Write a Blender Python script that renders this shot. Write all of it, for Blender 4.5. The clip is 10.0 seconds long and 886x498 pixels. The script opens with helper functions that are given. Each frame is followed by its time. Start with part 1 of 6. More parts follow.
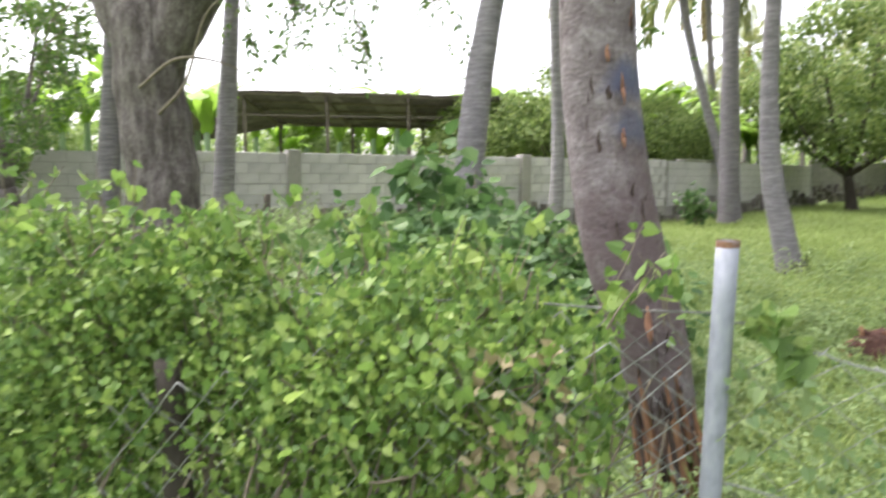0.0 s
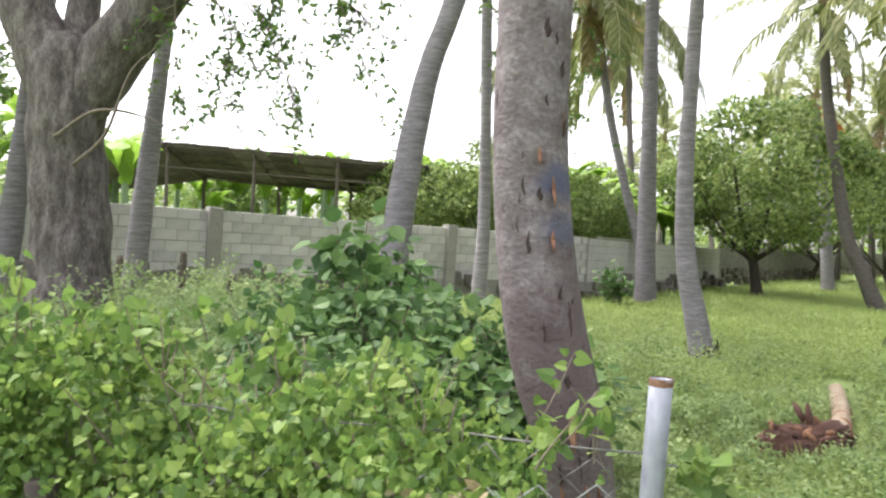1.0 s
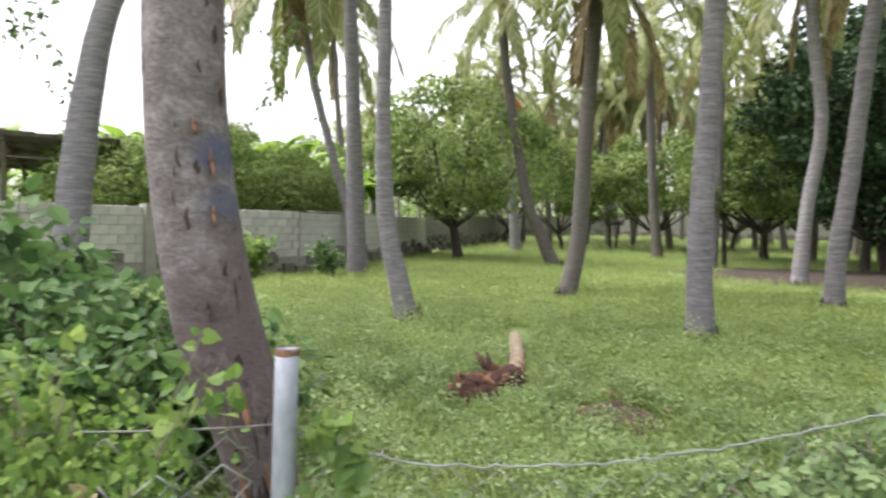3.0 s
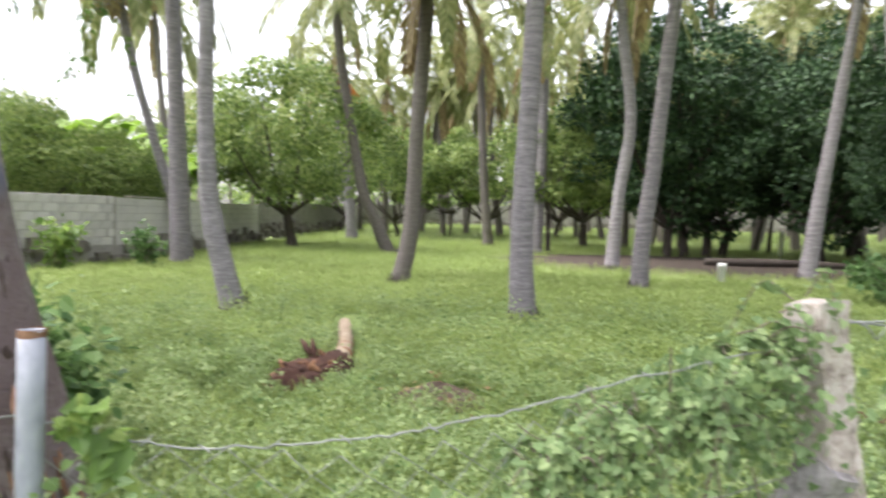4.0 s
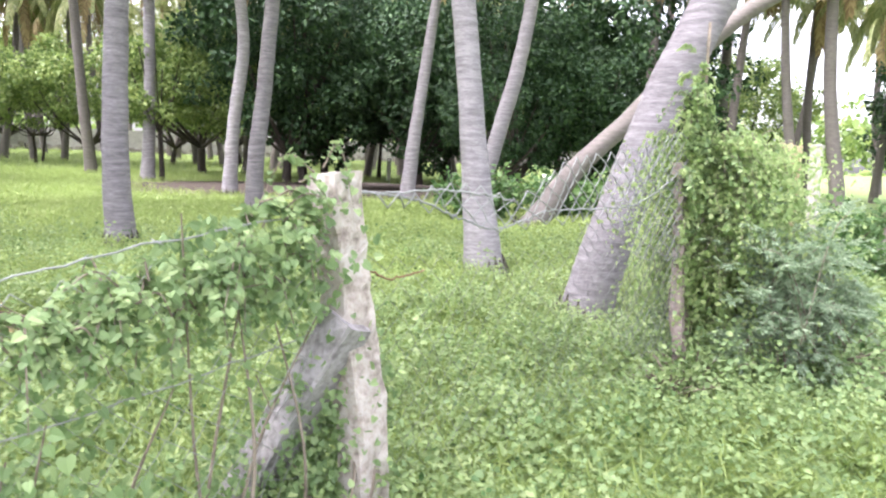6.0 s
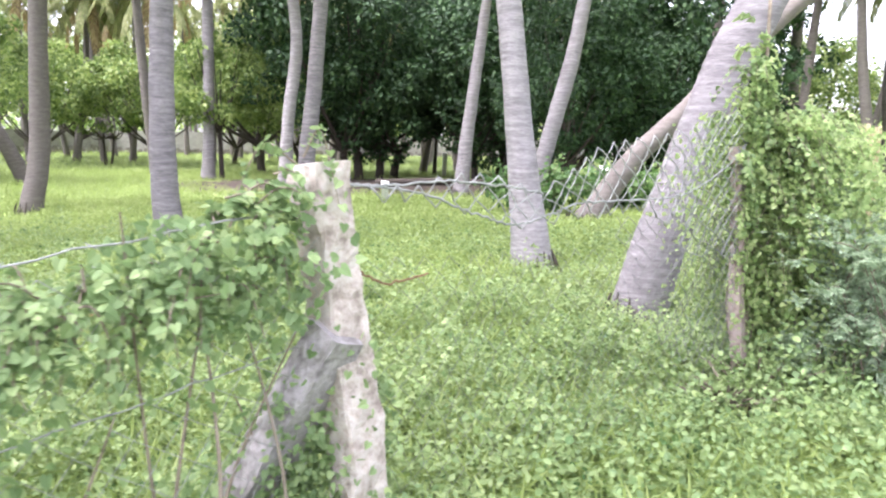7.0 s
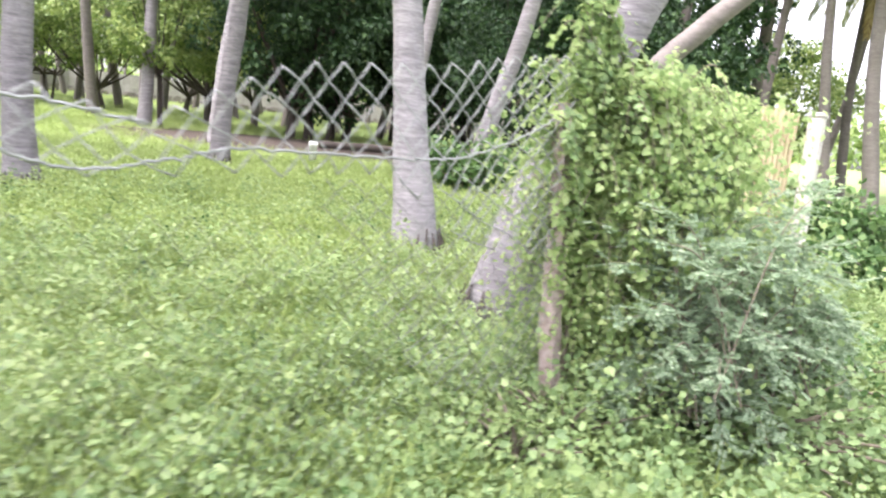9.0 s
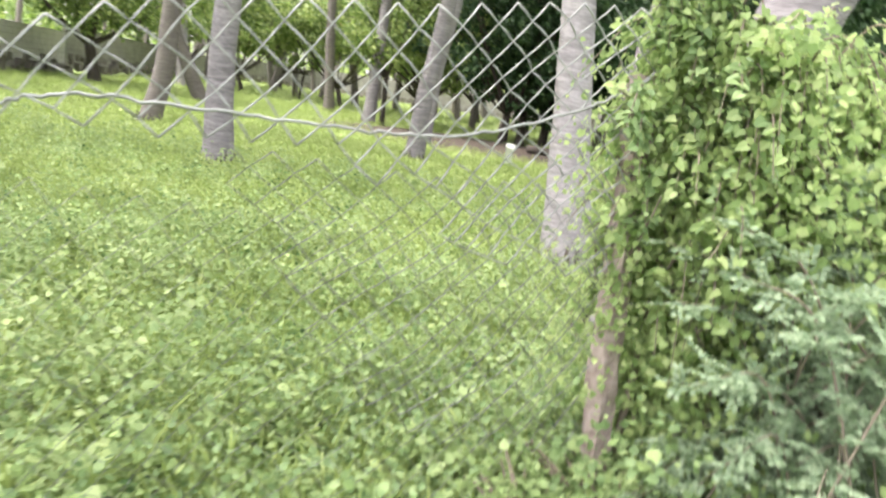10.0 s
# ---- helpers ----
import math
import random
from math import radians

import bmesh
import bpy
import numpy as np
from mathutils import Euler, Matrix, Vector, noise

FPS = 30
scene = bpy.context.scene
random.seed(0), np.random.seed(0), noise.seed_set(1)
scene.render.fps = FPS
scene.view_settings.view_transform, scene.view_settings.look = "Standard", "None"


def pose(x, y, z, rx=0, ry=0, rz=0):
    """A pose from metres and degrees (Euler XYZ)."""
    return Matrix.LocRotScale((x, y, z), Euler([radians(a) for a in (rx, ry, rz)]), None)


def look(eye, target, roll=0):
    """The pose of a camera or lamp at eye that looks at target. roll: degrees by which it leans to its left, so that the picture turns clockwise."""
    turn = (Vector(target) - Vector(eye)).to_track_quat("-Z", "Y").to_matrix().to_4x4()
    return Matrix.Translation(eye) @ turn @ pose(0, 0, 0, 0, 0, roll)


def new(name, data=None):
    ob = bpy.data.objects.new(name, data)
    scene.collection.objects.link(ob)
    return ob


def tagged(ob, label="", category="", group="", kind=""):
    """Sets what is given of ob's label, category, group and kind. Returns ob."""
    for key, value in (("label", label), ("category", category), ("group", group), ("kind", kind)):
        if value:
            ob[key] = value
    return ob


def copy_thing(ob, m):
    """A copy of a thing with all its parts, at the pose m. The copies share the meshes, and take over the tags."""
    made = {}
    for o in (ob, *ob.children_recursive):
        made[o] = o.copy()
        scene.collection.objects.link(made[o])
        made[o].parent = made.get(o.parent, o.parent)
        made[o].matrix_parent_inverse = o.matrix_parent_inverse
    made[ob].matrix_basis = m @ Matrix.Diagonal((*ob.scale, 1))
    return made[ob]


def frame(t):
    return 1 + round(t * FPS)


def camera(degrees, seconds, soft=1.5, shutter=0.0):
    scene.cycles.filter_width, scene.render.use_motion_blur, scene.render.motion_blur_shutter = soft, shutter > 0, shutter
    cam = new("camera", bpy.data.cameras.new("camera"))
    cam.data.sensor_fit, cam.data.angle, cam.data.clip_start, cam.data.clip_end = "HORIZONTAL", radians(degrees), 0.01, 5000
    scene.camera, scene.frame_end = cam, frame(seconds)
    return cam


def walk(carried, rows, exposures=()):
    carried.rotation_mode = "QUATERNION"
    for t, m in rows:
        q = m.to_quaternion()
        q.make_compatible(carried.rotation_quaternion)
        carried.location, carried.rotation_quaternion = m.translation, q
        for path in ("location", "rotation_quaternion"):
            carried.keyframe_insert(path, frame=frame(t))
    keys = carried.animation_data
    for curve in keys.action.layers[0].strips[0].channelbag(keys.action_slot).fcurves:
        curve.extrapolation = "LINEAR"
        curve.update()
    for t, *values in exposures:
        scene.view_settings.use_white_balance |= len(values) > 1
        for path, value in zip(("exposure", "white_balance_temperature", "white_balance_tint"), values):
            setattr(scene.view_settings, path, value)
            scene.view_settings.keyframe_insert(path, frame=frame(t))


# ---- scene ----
cam = camera(64.7, 10.0, soft=2.2, shutter=0.5)
PATH = [
    (0, (0.826, -0.306, 1.329), (-0.782, 0.863, 1.108), 0.4),
    (0.5, (0.775, -0.283, 1.392), (-0.726, 1.033, 1.276), 2.7),
    (1, (0.744, -0.253, 1.437), (-0.74, 1.087, 1.402), 3.6),
    (1.5, (0.766, -0.231, 1.447), (-0.611, 1.219, 1.415), 3.0),
    (2, (0.798, -0.193, 1.447), (-0.393, 1.413, 1.396), 2.5),
    (2.5, (0.834, -0.16, 1.442), (-0.186, 1.559, 1.375), 1.8),
    (4, (0.962, -0.058, 1.405), (0.548, 1.896, 1.309), 1.5),
    (4.5, (1.032, -0.048, 1.363), (0.929, 1.946, 1.245), 2.6),
    (5, (1.114, -0.026, 1.322), (1.367, 1.952, 1.172), 2.6),
    (5.5, (1.176, -0.071, 1.298), (1.679, 1.857, 1.126), 2.2),
    (6, (1.233, -0.062, 1.259), (1.847, 1.824, 0.999), 2.3),
    (6.2, (1.267, -0.032, 1.24), (1.81, 1.877, 0.995), 0.8),
    (7.5, (1.653, 0.321, 1.239), (2.086, 2.251, 0.944), 1.3),
    (8, (1.917, 0.509, 1.206), (2.348, 2.445, 0.944), 1.9),
    (8.2, (2.048, 0.597, 1.203), (2.414, 2.544, 0.925), 3.9),
    (8.5, (2.223, 0.644, 1.192), (2.582, 2.576, 0.824), 5.0),
    (8.8, (2.398, 0.723, 1.169), (2.855, 2.644, 0.852), 6.4),
    (9, (2.533, 0.82, 1.164), (3.072, 2.715, 0.816), 6.2),
    (9.2, (2.672, 0.907, 1.174), (3.185, 2.806, 0.814), 5.3),
    (9.4, (2.814, 1.005, 1.146), (3.022, 2.963, 0.788), 6.1),
    (9.5, (2.898, 1.053, 1.101), (2.942, 3.007, 0.681), 6.3),
    (9.7, (3.049, 1.126, 1.115), (3.045, 3.075, 0.666), 7.0),
    (10, (3.2, 1.27, 1.14), (3.134, 3.228, 0.737), 8.8),
]
walk(cam, [(t, look(eye, target, roll)) for t, eye, target, roll in PATH],
     exposures=[(0, 2.12, 6500, 15), (2.5, 1.8, 6500, 15), (4.5, 2.26, 6450, 16), (6.0, 2.66, 6200, 21), (7.5, 2.76, 6150, 22), (9.0, 2.76, 6350, 21), (10, 2.72, 6750, 14)])

# ---- light: bright hazy sky, soft sun ----
SUN_EL, SUN_AZ = 66.0, -105.0
world = bpy.data.worlds.new("sky")
scene.world = world
world.use_nodes = True
wn, wl = world.node_tree.nodes, world.node_tree.links
sky = wn.new("ShaderNodeTexSky")
sky.sky_type, sky.sun_disc = 'NISHITA', False
sky.sun_elevation, sky.sun_rotation = radians(SUN_EL), radians(SUN_AZ)
sky.air_density, sky.dust_density = 1.0, 4.0
hsv = wn.new("ShaderNodeHueSaturation")
hsv.inputs["Saturation"].default_value = 0.25
wl.new(sky.outputs[0], hsv.inputs["Color"])
wl.new(hsv.outputs[0], wn["Background"].inputs[0])
wn["Background"].inputs[1].default_value = 0.17
sun = new("sun", bpy.data.lights.new("sun", 'SUN'))
sun.data.energy, sun.data.angle, sun.data.color = 1.1, radians(30), (1.0, 0.95, 0.86)
sdir = Vector((math.sin(radians(SUN_AZ)) * math.cos(radians(SUN_EL)), math.cos(radians(SUN_AZ)) * math.cos(radians(SUN_EL)), math.sin(radians(SUN_EL))))
sun.matrix_world = look(sdir * 60, (0, 0, 0))

rng = np.random.default_rng(7)


# ---- materials ----
def mat(name):
    m = bpy.data.materials.new(name)
    m.use_nodes = True
    nt = m.node_tree
    return m, nt.nodes, nt.links, nt.nodes["Principled BSDF"]


def ramp(nodes, stops):
    r = nodes.new("ShaderNodeValToRGB")
    els = r.color_ramp.elements
    while len(els) < len(stops):
        els.new(0.5)
    for e, (p, c) in zip(els, stops):
        e.position, e.color = p, (*c, 1)
    return r


def leafmat(name, c1, c2, c3, trans=0.3, rough=0.5, patch=0.35):
    """Leaves: colour by leaf, drifting over larger patches, with light passing through."""
    m, n, l, b = mat(name)
    geo = n.new("ShaderNodeNewGeometry")
    tc = n.new("ShaderNodeTexCoord")
    nz = n.new("ShaderNodeTexNoise")
    nz.inputs["Scale"].default_value = 0.9
    nz.inputs["Detail"].default_value = 3
    l.new(tc.outputs["Object"], nz.inputs["Vector"])
    mx = n.new("ShaderNodeMix")
    mx.inputs[0].default_value = patch
    l.new(geo.outputs["Random Per Island"], mx.inputs[2])
    l.new(nz.outputs["Fac"], mx.inputs[3])
    r = ramp(n, [(0.12, c1), (0.5, c2), (0.9, c3)])
    l.new(mx.outputs[0], r.inputs[0])
    l.new(r.outputs[0], b.inputs["Base Color"])
    b.inputs["Roughness"].default_value = rough
    b.inputs["Specular IOR Level"].default_value = 0.35
    tr = n.new("ShaderNodeBsdfTranslucent")
    l.new(r.outputs[0], tr.inputs["Color"])
    ms = n.new("ShaderNodeMixShader")
    ms.inputs[0].default_value = trans
    l.new(b.outputs[0], ms.inputs[1])
    l.new(tr.outputs[0], ms.inputs[2])
    l.new(ms.outputs[0], n["Material Output"].inputs[0])
    return m


def rough_mat(name, stops, scale=6.0, stretch=(1, 1, 1), bump=0.4, bscale=30.0, rough=0.9, vary=0.0, metal=0.0):
    """Stone, bark, soil, rust: two scales of noise, relief, and a shift of tone for each object."""
    m, n, l, b = mat(name)
    tc = n.new("ShaderNodeTexCoord")
    mp = n.new("ShaderNodeMapping")
    mp.inputs["Scale"].default_value = stretch
    l.new(tc.outputs["Object"], mp.inputs[0])
    a = n.new("ShaderNodeTexNoise")
    a.inputs["Scale"].default_value, a.inputs["Detail"].default_value, a.inputs["Roughness"].default_value = scale, 6, 0.65
    f = n.new("ShaderNodeTexNoise")
    f.inputs["Scale"].default_value, f.inputs["Detail"].default_value = bscale, 5
    l.new(mp.outputs[0], a.inputs["Vector"])
    l.new(mp.outputs[0], f.inputs["Vector"])
    mx = n.new("ShaderNodeMix")
    mx.inputs[0].default_value = 0.35
    l.new(a.outputs["Fac"], mx.inputs[2])
    l.new(f.outputs["Fac"], mx.inputs[3])
    r = ramp(n, stops)
    if vary:
        oi = n.new("ShaderNodeObjectInfo")
        ad = n.new("ShaderNodeMath")
        ad.operation = 'MULTIPLY_ADD'
        ad.inputs[1].default_value = vary
        l.new(oi.outputs["Random"], ad.inputs[0])
        l.new(mx.outputs[0], ad.inputs[2])
        sb = n.new("ShaderNodeMath")
        sb.operation = 'SUBTRACT'
        sb.inputs[1].default_value = vary / 2
        l.new(ad.outputs[0], sb.inputs[0])
        l.new(sb.outputs[0], r.inputs[0])
    else:
        l.new(mx.outputs[0], r.inputs[0])
    l.new(r.outputs[0], b.inputs["Base Color"])
    b.inputs["Roughness"].default_value, b.inputs["Metallic"].default_value = rough, metal
    bp = n.new("ShaderNodeBump")
    bp.inputs["Strength"].default_value, bp.inputs["Distance"].default_value = bump, 0.02
    l.new(mx.outputs[0], bp.inputs["Height"])
    l.new(bp.outputs[0], b.inputs["Normal"])
    return m


M_VINE = leafmat("vine_leaf", (0.06, 0.125, 0.034), (0.155, 0.255, 0.058), (0.33, 0.42, 0.12), 0.5, patch=0.45)
M_VINE2 = leafmat("creeper_leaf", (0.12, 0.19, 0.08), (0.20, 0.295, 0.125), (0.31, 0.395, 0.18), 0.45)
M_CREEP = leafmat("pale_creeper_leaf", (0.20, 0.30, 0.11), (0.34, 0.45, 0.185), (0.48, 0.56, 0.27), 0.6)
M_FEATHER = leafmat("feathery_leaf", (0.17, 0.25, 0.15), (0.28, 0.37, 0.24), (0.41, 0.49, 0.34), 0.5)
M_SHRUB = leafmat("shrub_leaf", (0.042, 0.095, 0.03), (0.085, 0.165, 0.05), (0.16, 0.255, 0.085), 0.36)
M_WEED = leafmat("weed_leaf", (0.125, 0.19, 0.065), (0.245, 0.335, 0.135), (0.42, 0.49, 0.25), 0.45, patch=0.6)
M_LAWN = leafmat("lawn_leaf", (0.18, 0.245, 0.07), (0.30, 0.385, 0.125), (0.43, 0.50, 0.22), 0.45, patch=0.6)
M_GRASS = leafmat("grass_blade", (0.16, 0.22, 0.06), (0.27, 0.35, 0.11), (0.40, 0.46, 0.20), 0.38, patch=0.55)
M_MANGO = leafmat("mango_leaf", (0.065, 0.112, 0.03), (0.155, 0.23, 0.06), (0.32, 0.39, 0.13), 0.42)
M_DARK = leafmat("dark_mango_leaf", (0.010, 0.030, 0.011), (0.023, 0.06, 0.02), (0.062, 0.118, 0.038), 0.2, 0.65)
M_BANANA = leafmat("banana_leaf", (0.09, 0.18, 0.02), (0.18, 0.31, 0.04), (0.28, 0.41, 0.07), 0.45)
M_FROND = leafmat("palm_leaflet", (0.10, 0.14, 0.045), (0.225, 0.255, 0.095), (0.38, 0.385, 0.19), 0.5)
M_FROND_DRY = leafmat("dry_palm_leaflet", (0.15, 0.10, 0.05), (0.29, 0.22, 0.10), (0.44, 0.36, 0.18), 0.4)
M_FROND_ORANGE = leafmat("withered_palm_leaflet", (0.40, 0.12, 0.02), (0.55, 0.20, 0.03), (0.65, 0.28, 0.05), 0.4)
M_TWIGLEAF = leafmat("fine_leaf", (0.045, 0.10, 0.025), (0.10, 0.18, 0.04), (0.19, 0.28, 0.07), 0.4)
M_DEADLEAF = leafmat("dead_leaf", (0.30, 0.23, 0.15), (0.44, 0.36, 0.24), (0.56, 0.48, 0.34), 0.3)
M_PALM = rough_mat("palm_bark", [(0.2, (0.065, 0.058, 0.062)), (0.42, (0.15, 0.138, 0.147)), (0.58, (0.25, 0.233, 0.247)), (0.66, (0.33, 0.31, 0.32)), (0.8, (0.14, 0.127, 0.134))], 5, (0.8, 0.8, 6), 0.7, 24, vary=0.15)
# darker copy of the palm bark, with shade put into its colour
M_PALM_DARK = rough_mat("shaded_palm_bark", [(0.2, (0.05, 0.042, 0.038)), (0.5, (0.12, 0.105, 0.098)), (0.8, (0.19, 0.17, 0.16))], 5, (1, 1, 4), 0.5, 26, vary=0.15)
M_BARK = rough_mat("tree_bark", [(0.3, (0.024, 0.02, 0.019)), (0.46, (0.085, 0.071, 0.065)), (0.56, (0.15, 0.132, 0.123)), (0.7, (0.25, 0.228, 0.212))], 2.6, (3.6, 3.6, 1.3), 1.0, 14)
M_MBARK = rough_mat("mango_bark", [(0.3, (0.02, 0.016, 0.013)), (0.7, (0.075, 0.06, 0.05))], 6, (3, 3, 1), 0.6, 20)
M_TWIG = rough_mat("twig_bark", [(0.3, (0.10, 0.08, 0.06)), (0.7, (0.26, 0.22, 0.17))], 20, (1, 1, 1), 0.3, 60)
M_BLOCK = rough_mat("cement_block", [(0.2, (0.29, 0.28, 0.275)), (0.5, (0.47, 0.455, 0.445)), (0.8, (0.62, 0.60, 0.585))], 3, (1, 1, 1), 0.5, 40, vary=0.22)
# darker copy of the cement block: the far walls' shade is in its colour
M_SHADEBLOCK = rough_mat("shaded_cement_block", [(0.2, (0.11, 0.105, 0.10)), (0.5, (0.21, 0.20, 0.19)), (0.8, (0.32, 0.305, 0.29))], 2, (1, 1, 1), 0.5, 40, vary=0.2)
M_MORTAR = rough_mat("mortar", [(0.3, (0.20, 0.19, 0.18)), (0.7, (0.36, 0.34, 0.32))], 4, (1, 1, 1), 0.4, 30)
M_RUBBLE = rough_mat("rubble_stone", [(0.3, (0.07, 0.062, 0.055)), (0.7, (0.22, 0.20, 0.18))], 3, (1, 1, 1), 0.6, 20)
M_STONE = rough_mat("granite_post", [(0.3, (0.12, 0.098, 0.085)), (0.41, (0.25, 0.21, 0.185)), (0.5, (0.38, 0.335, 0.30)), (0.58, (0.43, 0.395, 0.365)), (0.68, (0.22, 0.175, 0.15))], 13, (1, 1, 1), 1.0, 45)
M_STONE3 = rough_mat("pinkish_stone", [(0.3, (0.10, 0.075, 0.065)), (0.45, (0.24, 0.185, 0.17)), (0.58, (0.35, 0.285, 0.265)), (0.72, (0.22, 0.165, 0.15))], 9, (1, 1, 1), 0.9, 45)
M_STONE2 = rough_mat("grey_lichened_stone", [(0.3, (0.07, 0.065, 0.065)), (0.43, (0.18, 0.165, 0.165)), (0.56, (0.32, 0.30, 0.305)), (0.7, (0.20, 0.175, 0.175))], 12, (1, 1, 1), 1.0, 45)
M_PIPE = rough_mat("galvanised_pipe", [(0.3, (0.14, 0.15, 0.175)), (0.5, (0.25, 0.265, 0.31)), (0.62, (0.31, 0.325, 0.37)), (0.8, (0.15, 0.145, 0.155))], 9, (1, 1, 0.5), 0.2, 60, 0.72, metal=0.0)
M_OLDWIRE = rough_mat("weathered_wire", [(0.3, (0.10, 0.10, 0.10)), (0.7, (0.21, 0.21, 0.205))], 8, (1, 1, 1), 0.2, 60, 0.6, metal=0.3)
M_WIRE = rough_mat("fence_wire", [(0.3, (0.17, 0.175, 0.17)), (0.7, (0.31, 0.32, 0.31))], 8, (1, 1, 1), 0.2, 60, 0.5, metal=0.3)
M_RUST = rough_mat("rust", [(0.3, (0.08, 0.04, 0.0185)), (0.7, (0.24, 0.13, 0.08))], 20, (1, 1, 1), 0.5, 60)
M_ROOF = rough_mat("weathered_sheet", [(0.25, (0.06, 0.048, 0.054)), (0.5, (0.14, 0.115, 0.126)), (0.8, (0.27, 0.23, 0.24))], 2, (1, 1, 1), 0.3, 12, 0.8, vary=0.4)
M_TIMBER = rough_mat("shed_timber", [(0.3, (0.05, 0.042, 0.035)), (0.7, (0.16, 0.13, 0.11))], 4, (1, 1, 1), 0.4, 20)
M_PALE = rough_mat("whitewashed_concrete", [(0.25, (0.27, 0.255, 0.225)), (0.6, (0.45, 0.43, 0.385))], 5, (1, 1, 1), 0.3, 40)
M_PICKET = rough_mat("cream_picket", [(0.25, (0.33, 0.255, 0.145)), (0.6, (0.52, 0.43, 0.27))], 5, (1, 1, 0.4), 0.3, 40, vary=0.2)
M_LOG = rough_mat("peeled_log", [(0.25, (0.14, 0.09, 0.06)), (0.5, (0.30, 0.23, 0.165)), (0.8, (0.42, 0.35, 0.27))], 9, (1, 1, 1), 1.0, 30)
M_FIBRE = rough_mat("rotten_palm_fibre", [(0.3, (0.02, 0.010, 0.008)), (0.55, (0.08, 0.035, 0.024)), (0.8, (0.19, 0.10, 0.06))], 14, (1, 1, 1), 1.0, 50)
M_WOUND = rough_mat("raw_wood_wound", [(0.3, (0.13, 0.06, 0.04)), (0.7, (0.32, 0.165, 0.10))], 20, (1, 1, 0.4), 0.5, 60)
M_RAW = rough_mat("raw_bark_fibre", [(0.3, (0.10, 0.05, 0.03)), (0.6, (0.27, 0.14, 0.075)), (0.8, (0.38, 0.22, 0.13))], 14, (2, 2, 0.4), 0.8, 40, vary=0.3)
M_CRACK = rough_mat("dark_crack", [(0.3, (0.02, 0.014, 0.012)), (0.7, (0.07, 0.045, 0.038))], 20, (1, 1, 0.4), 0.5, 60)
M_SOILDARK = rough_mat("bare_soil", [(0.3, (0.03, 0.02, 0.015)), (0.7, (0.10, 0.065, 0.045))], 9, (1, 1, 1), 1.0, 40)
M_PVC = rough_mat("white_pvc", [(0.3, (0.70, 0.70, 0.68)), (0.7, (0.82, 0.82, 0.80))], 3, (1, 1, 1), 0.05, 30, 0.4)


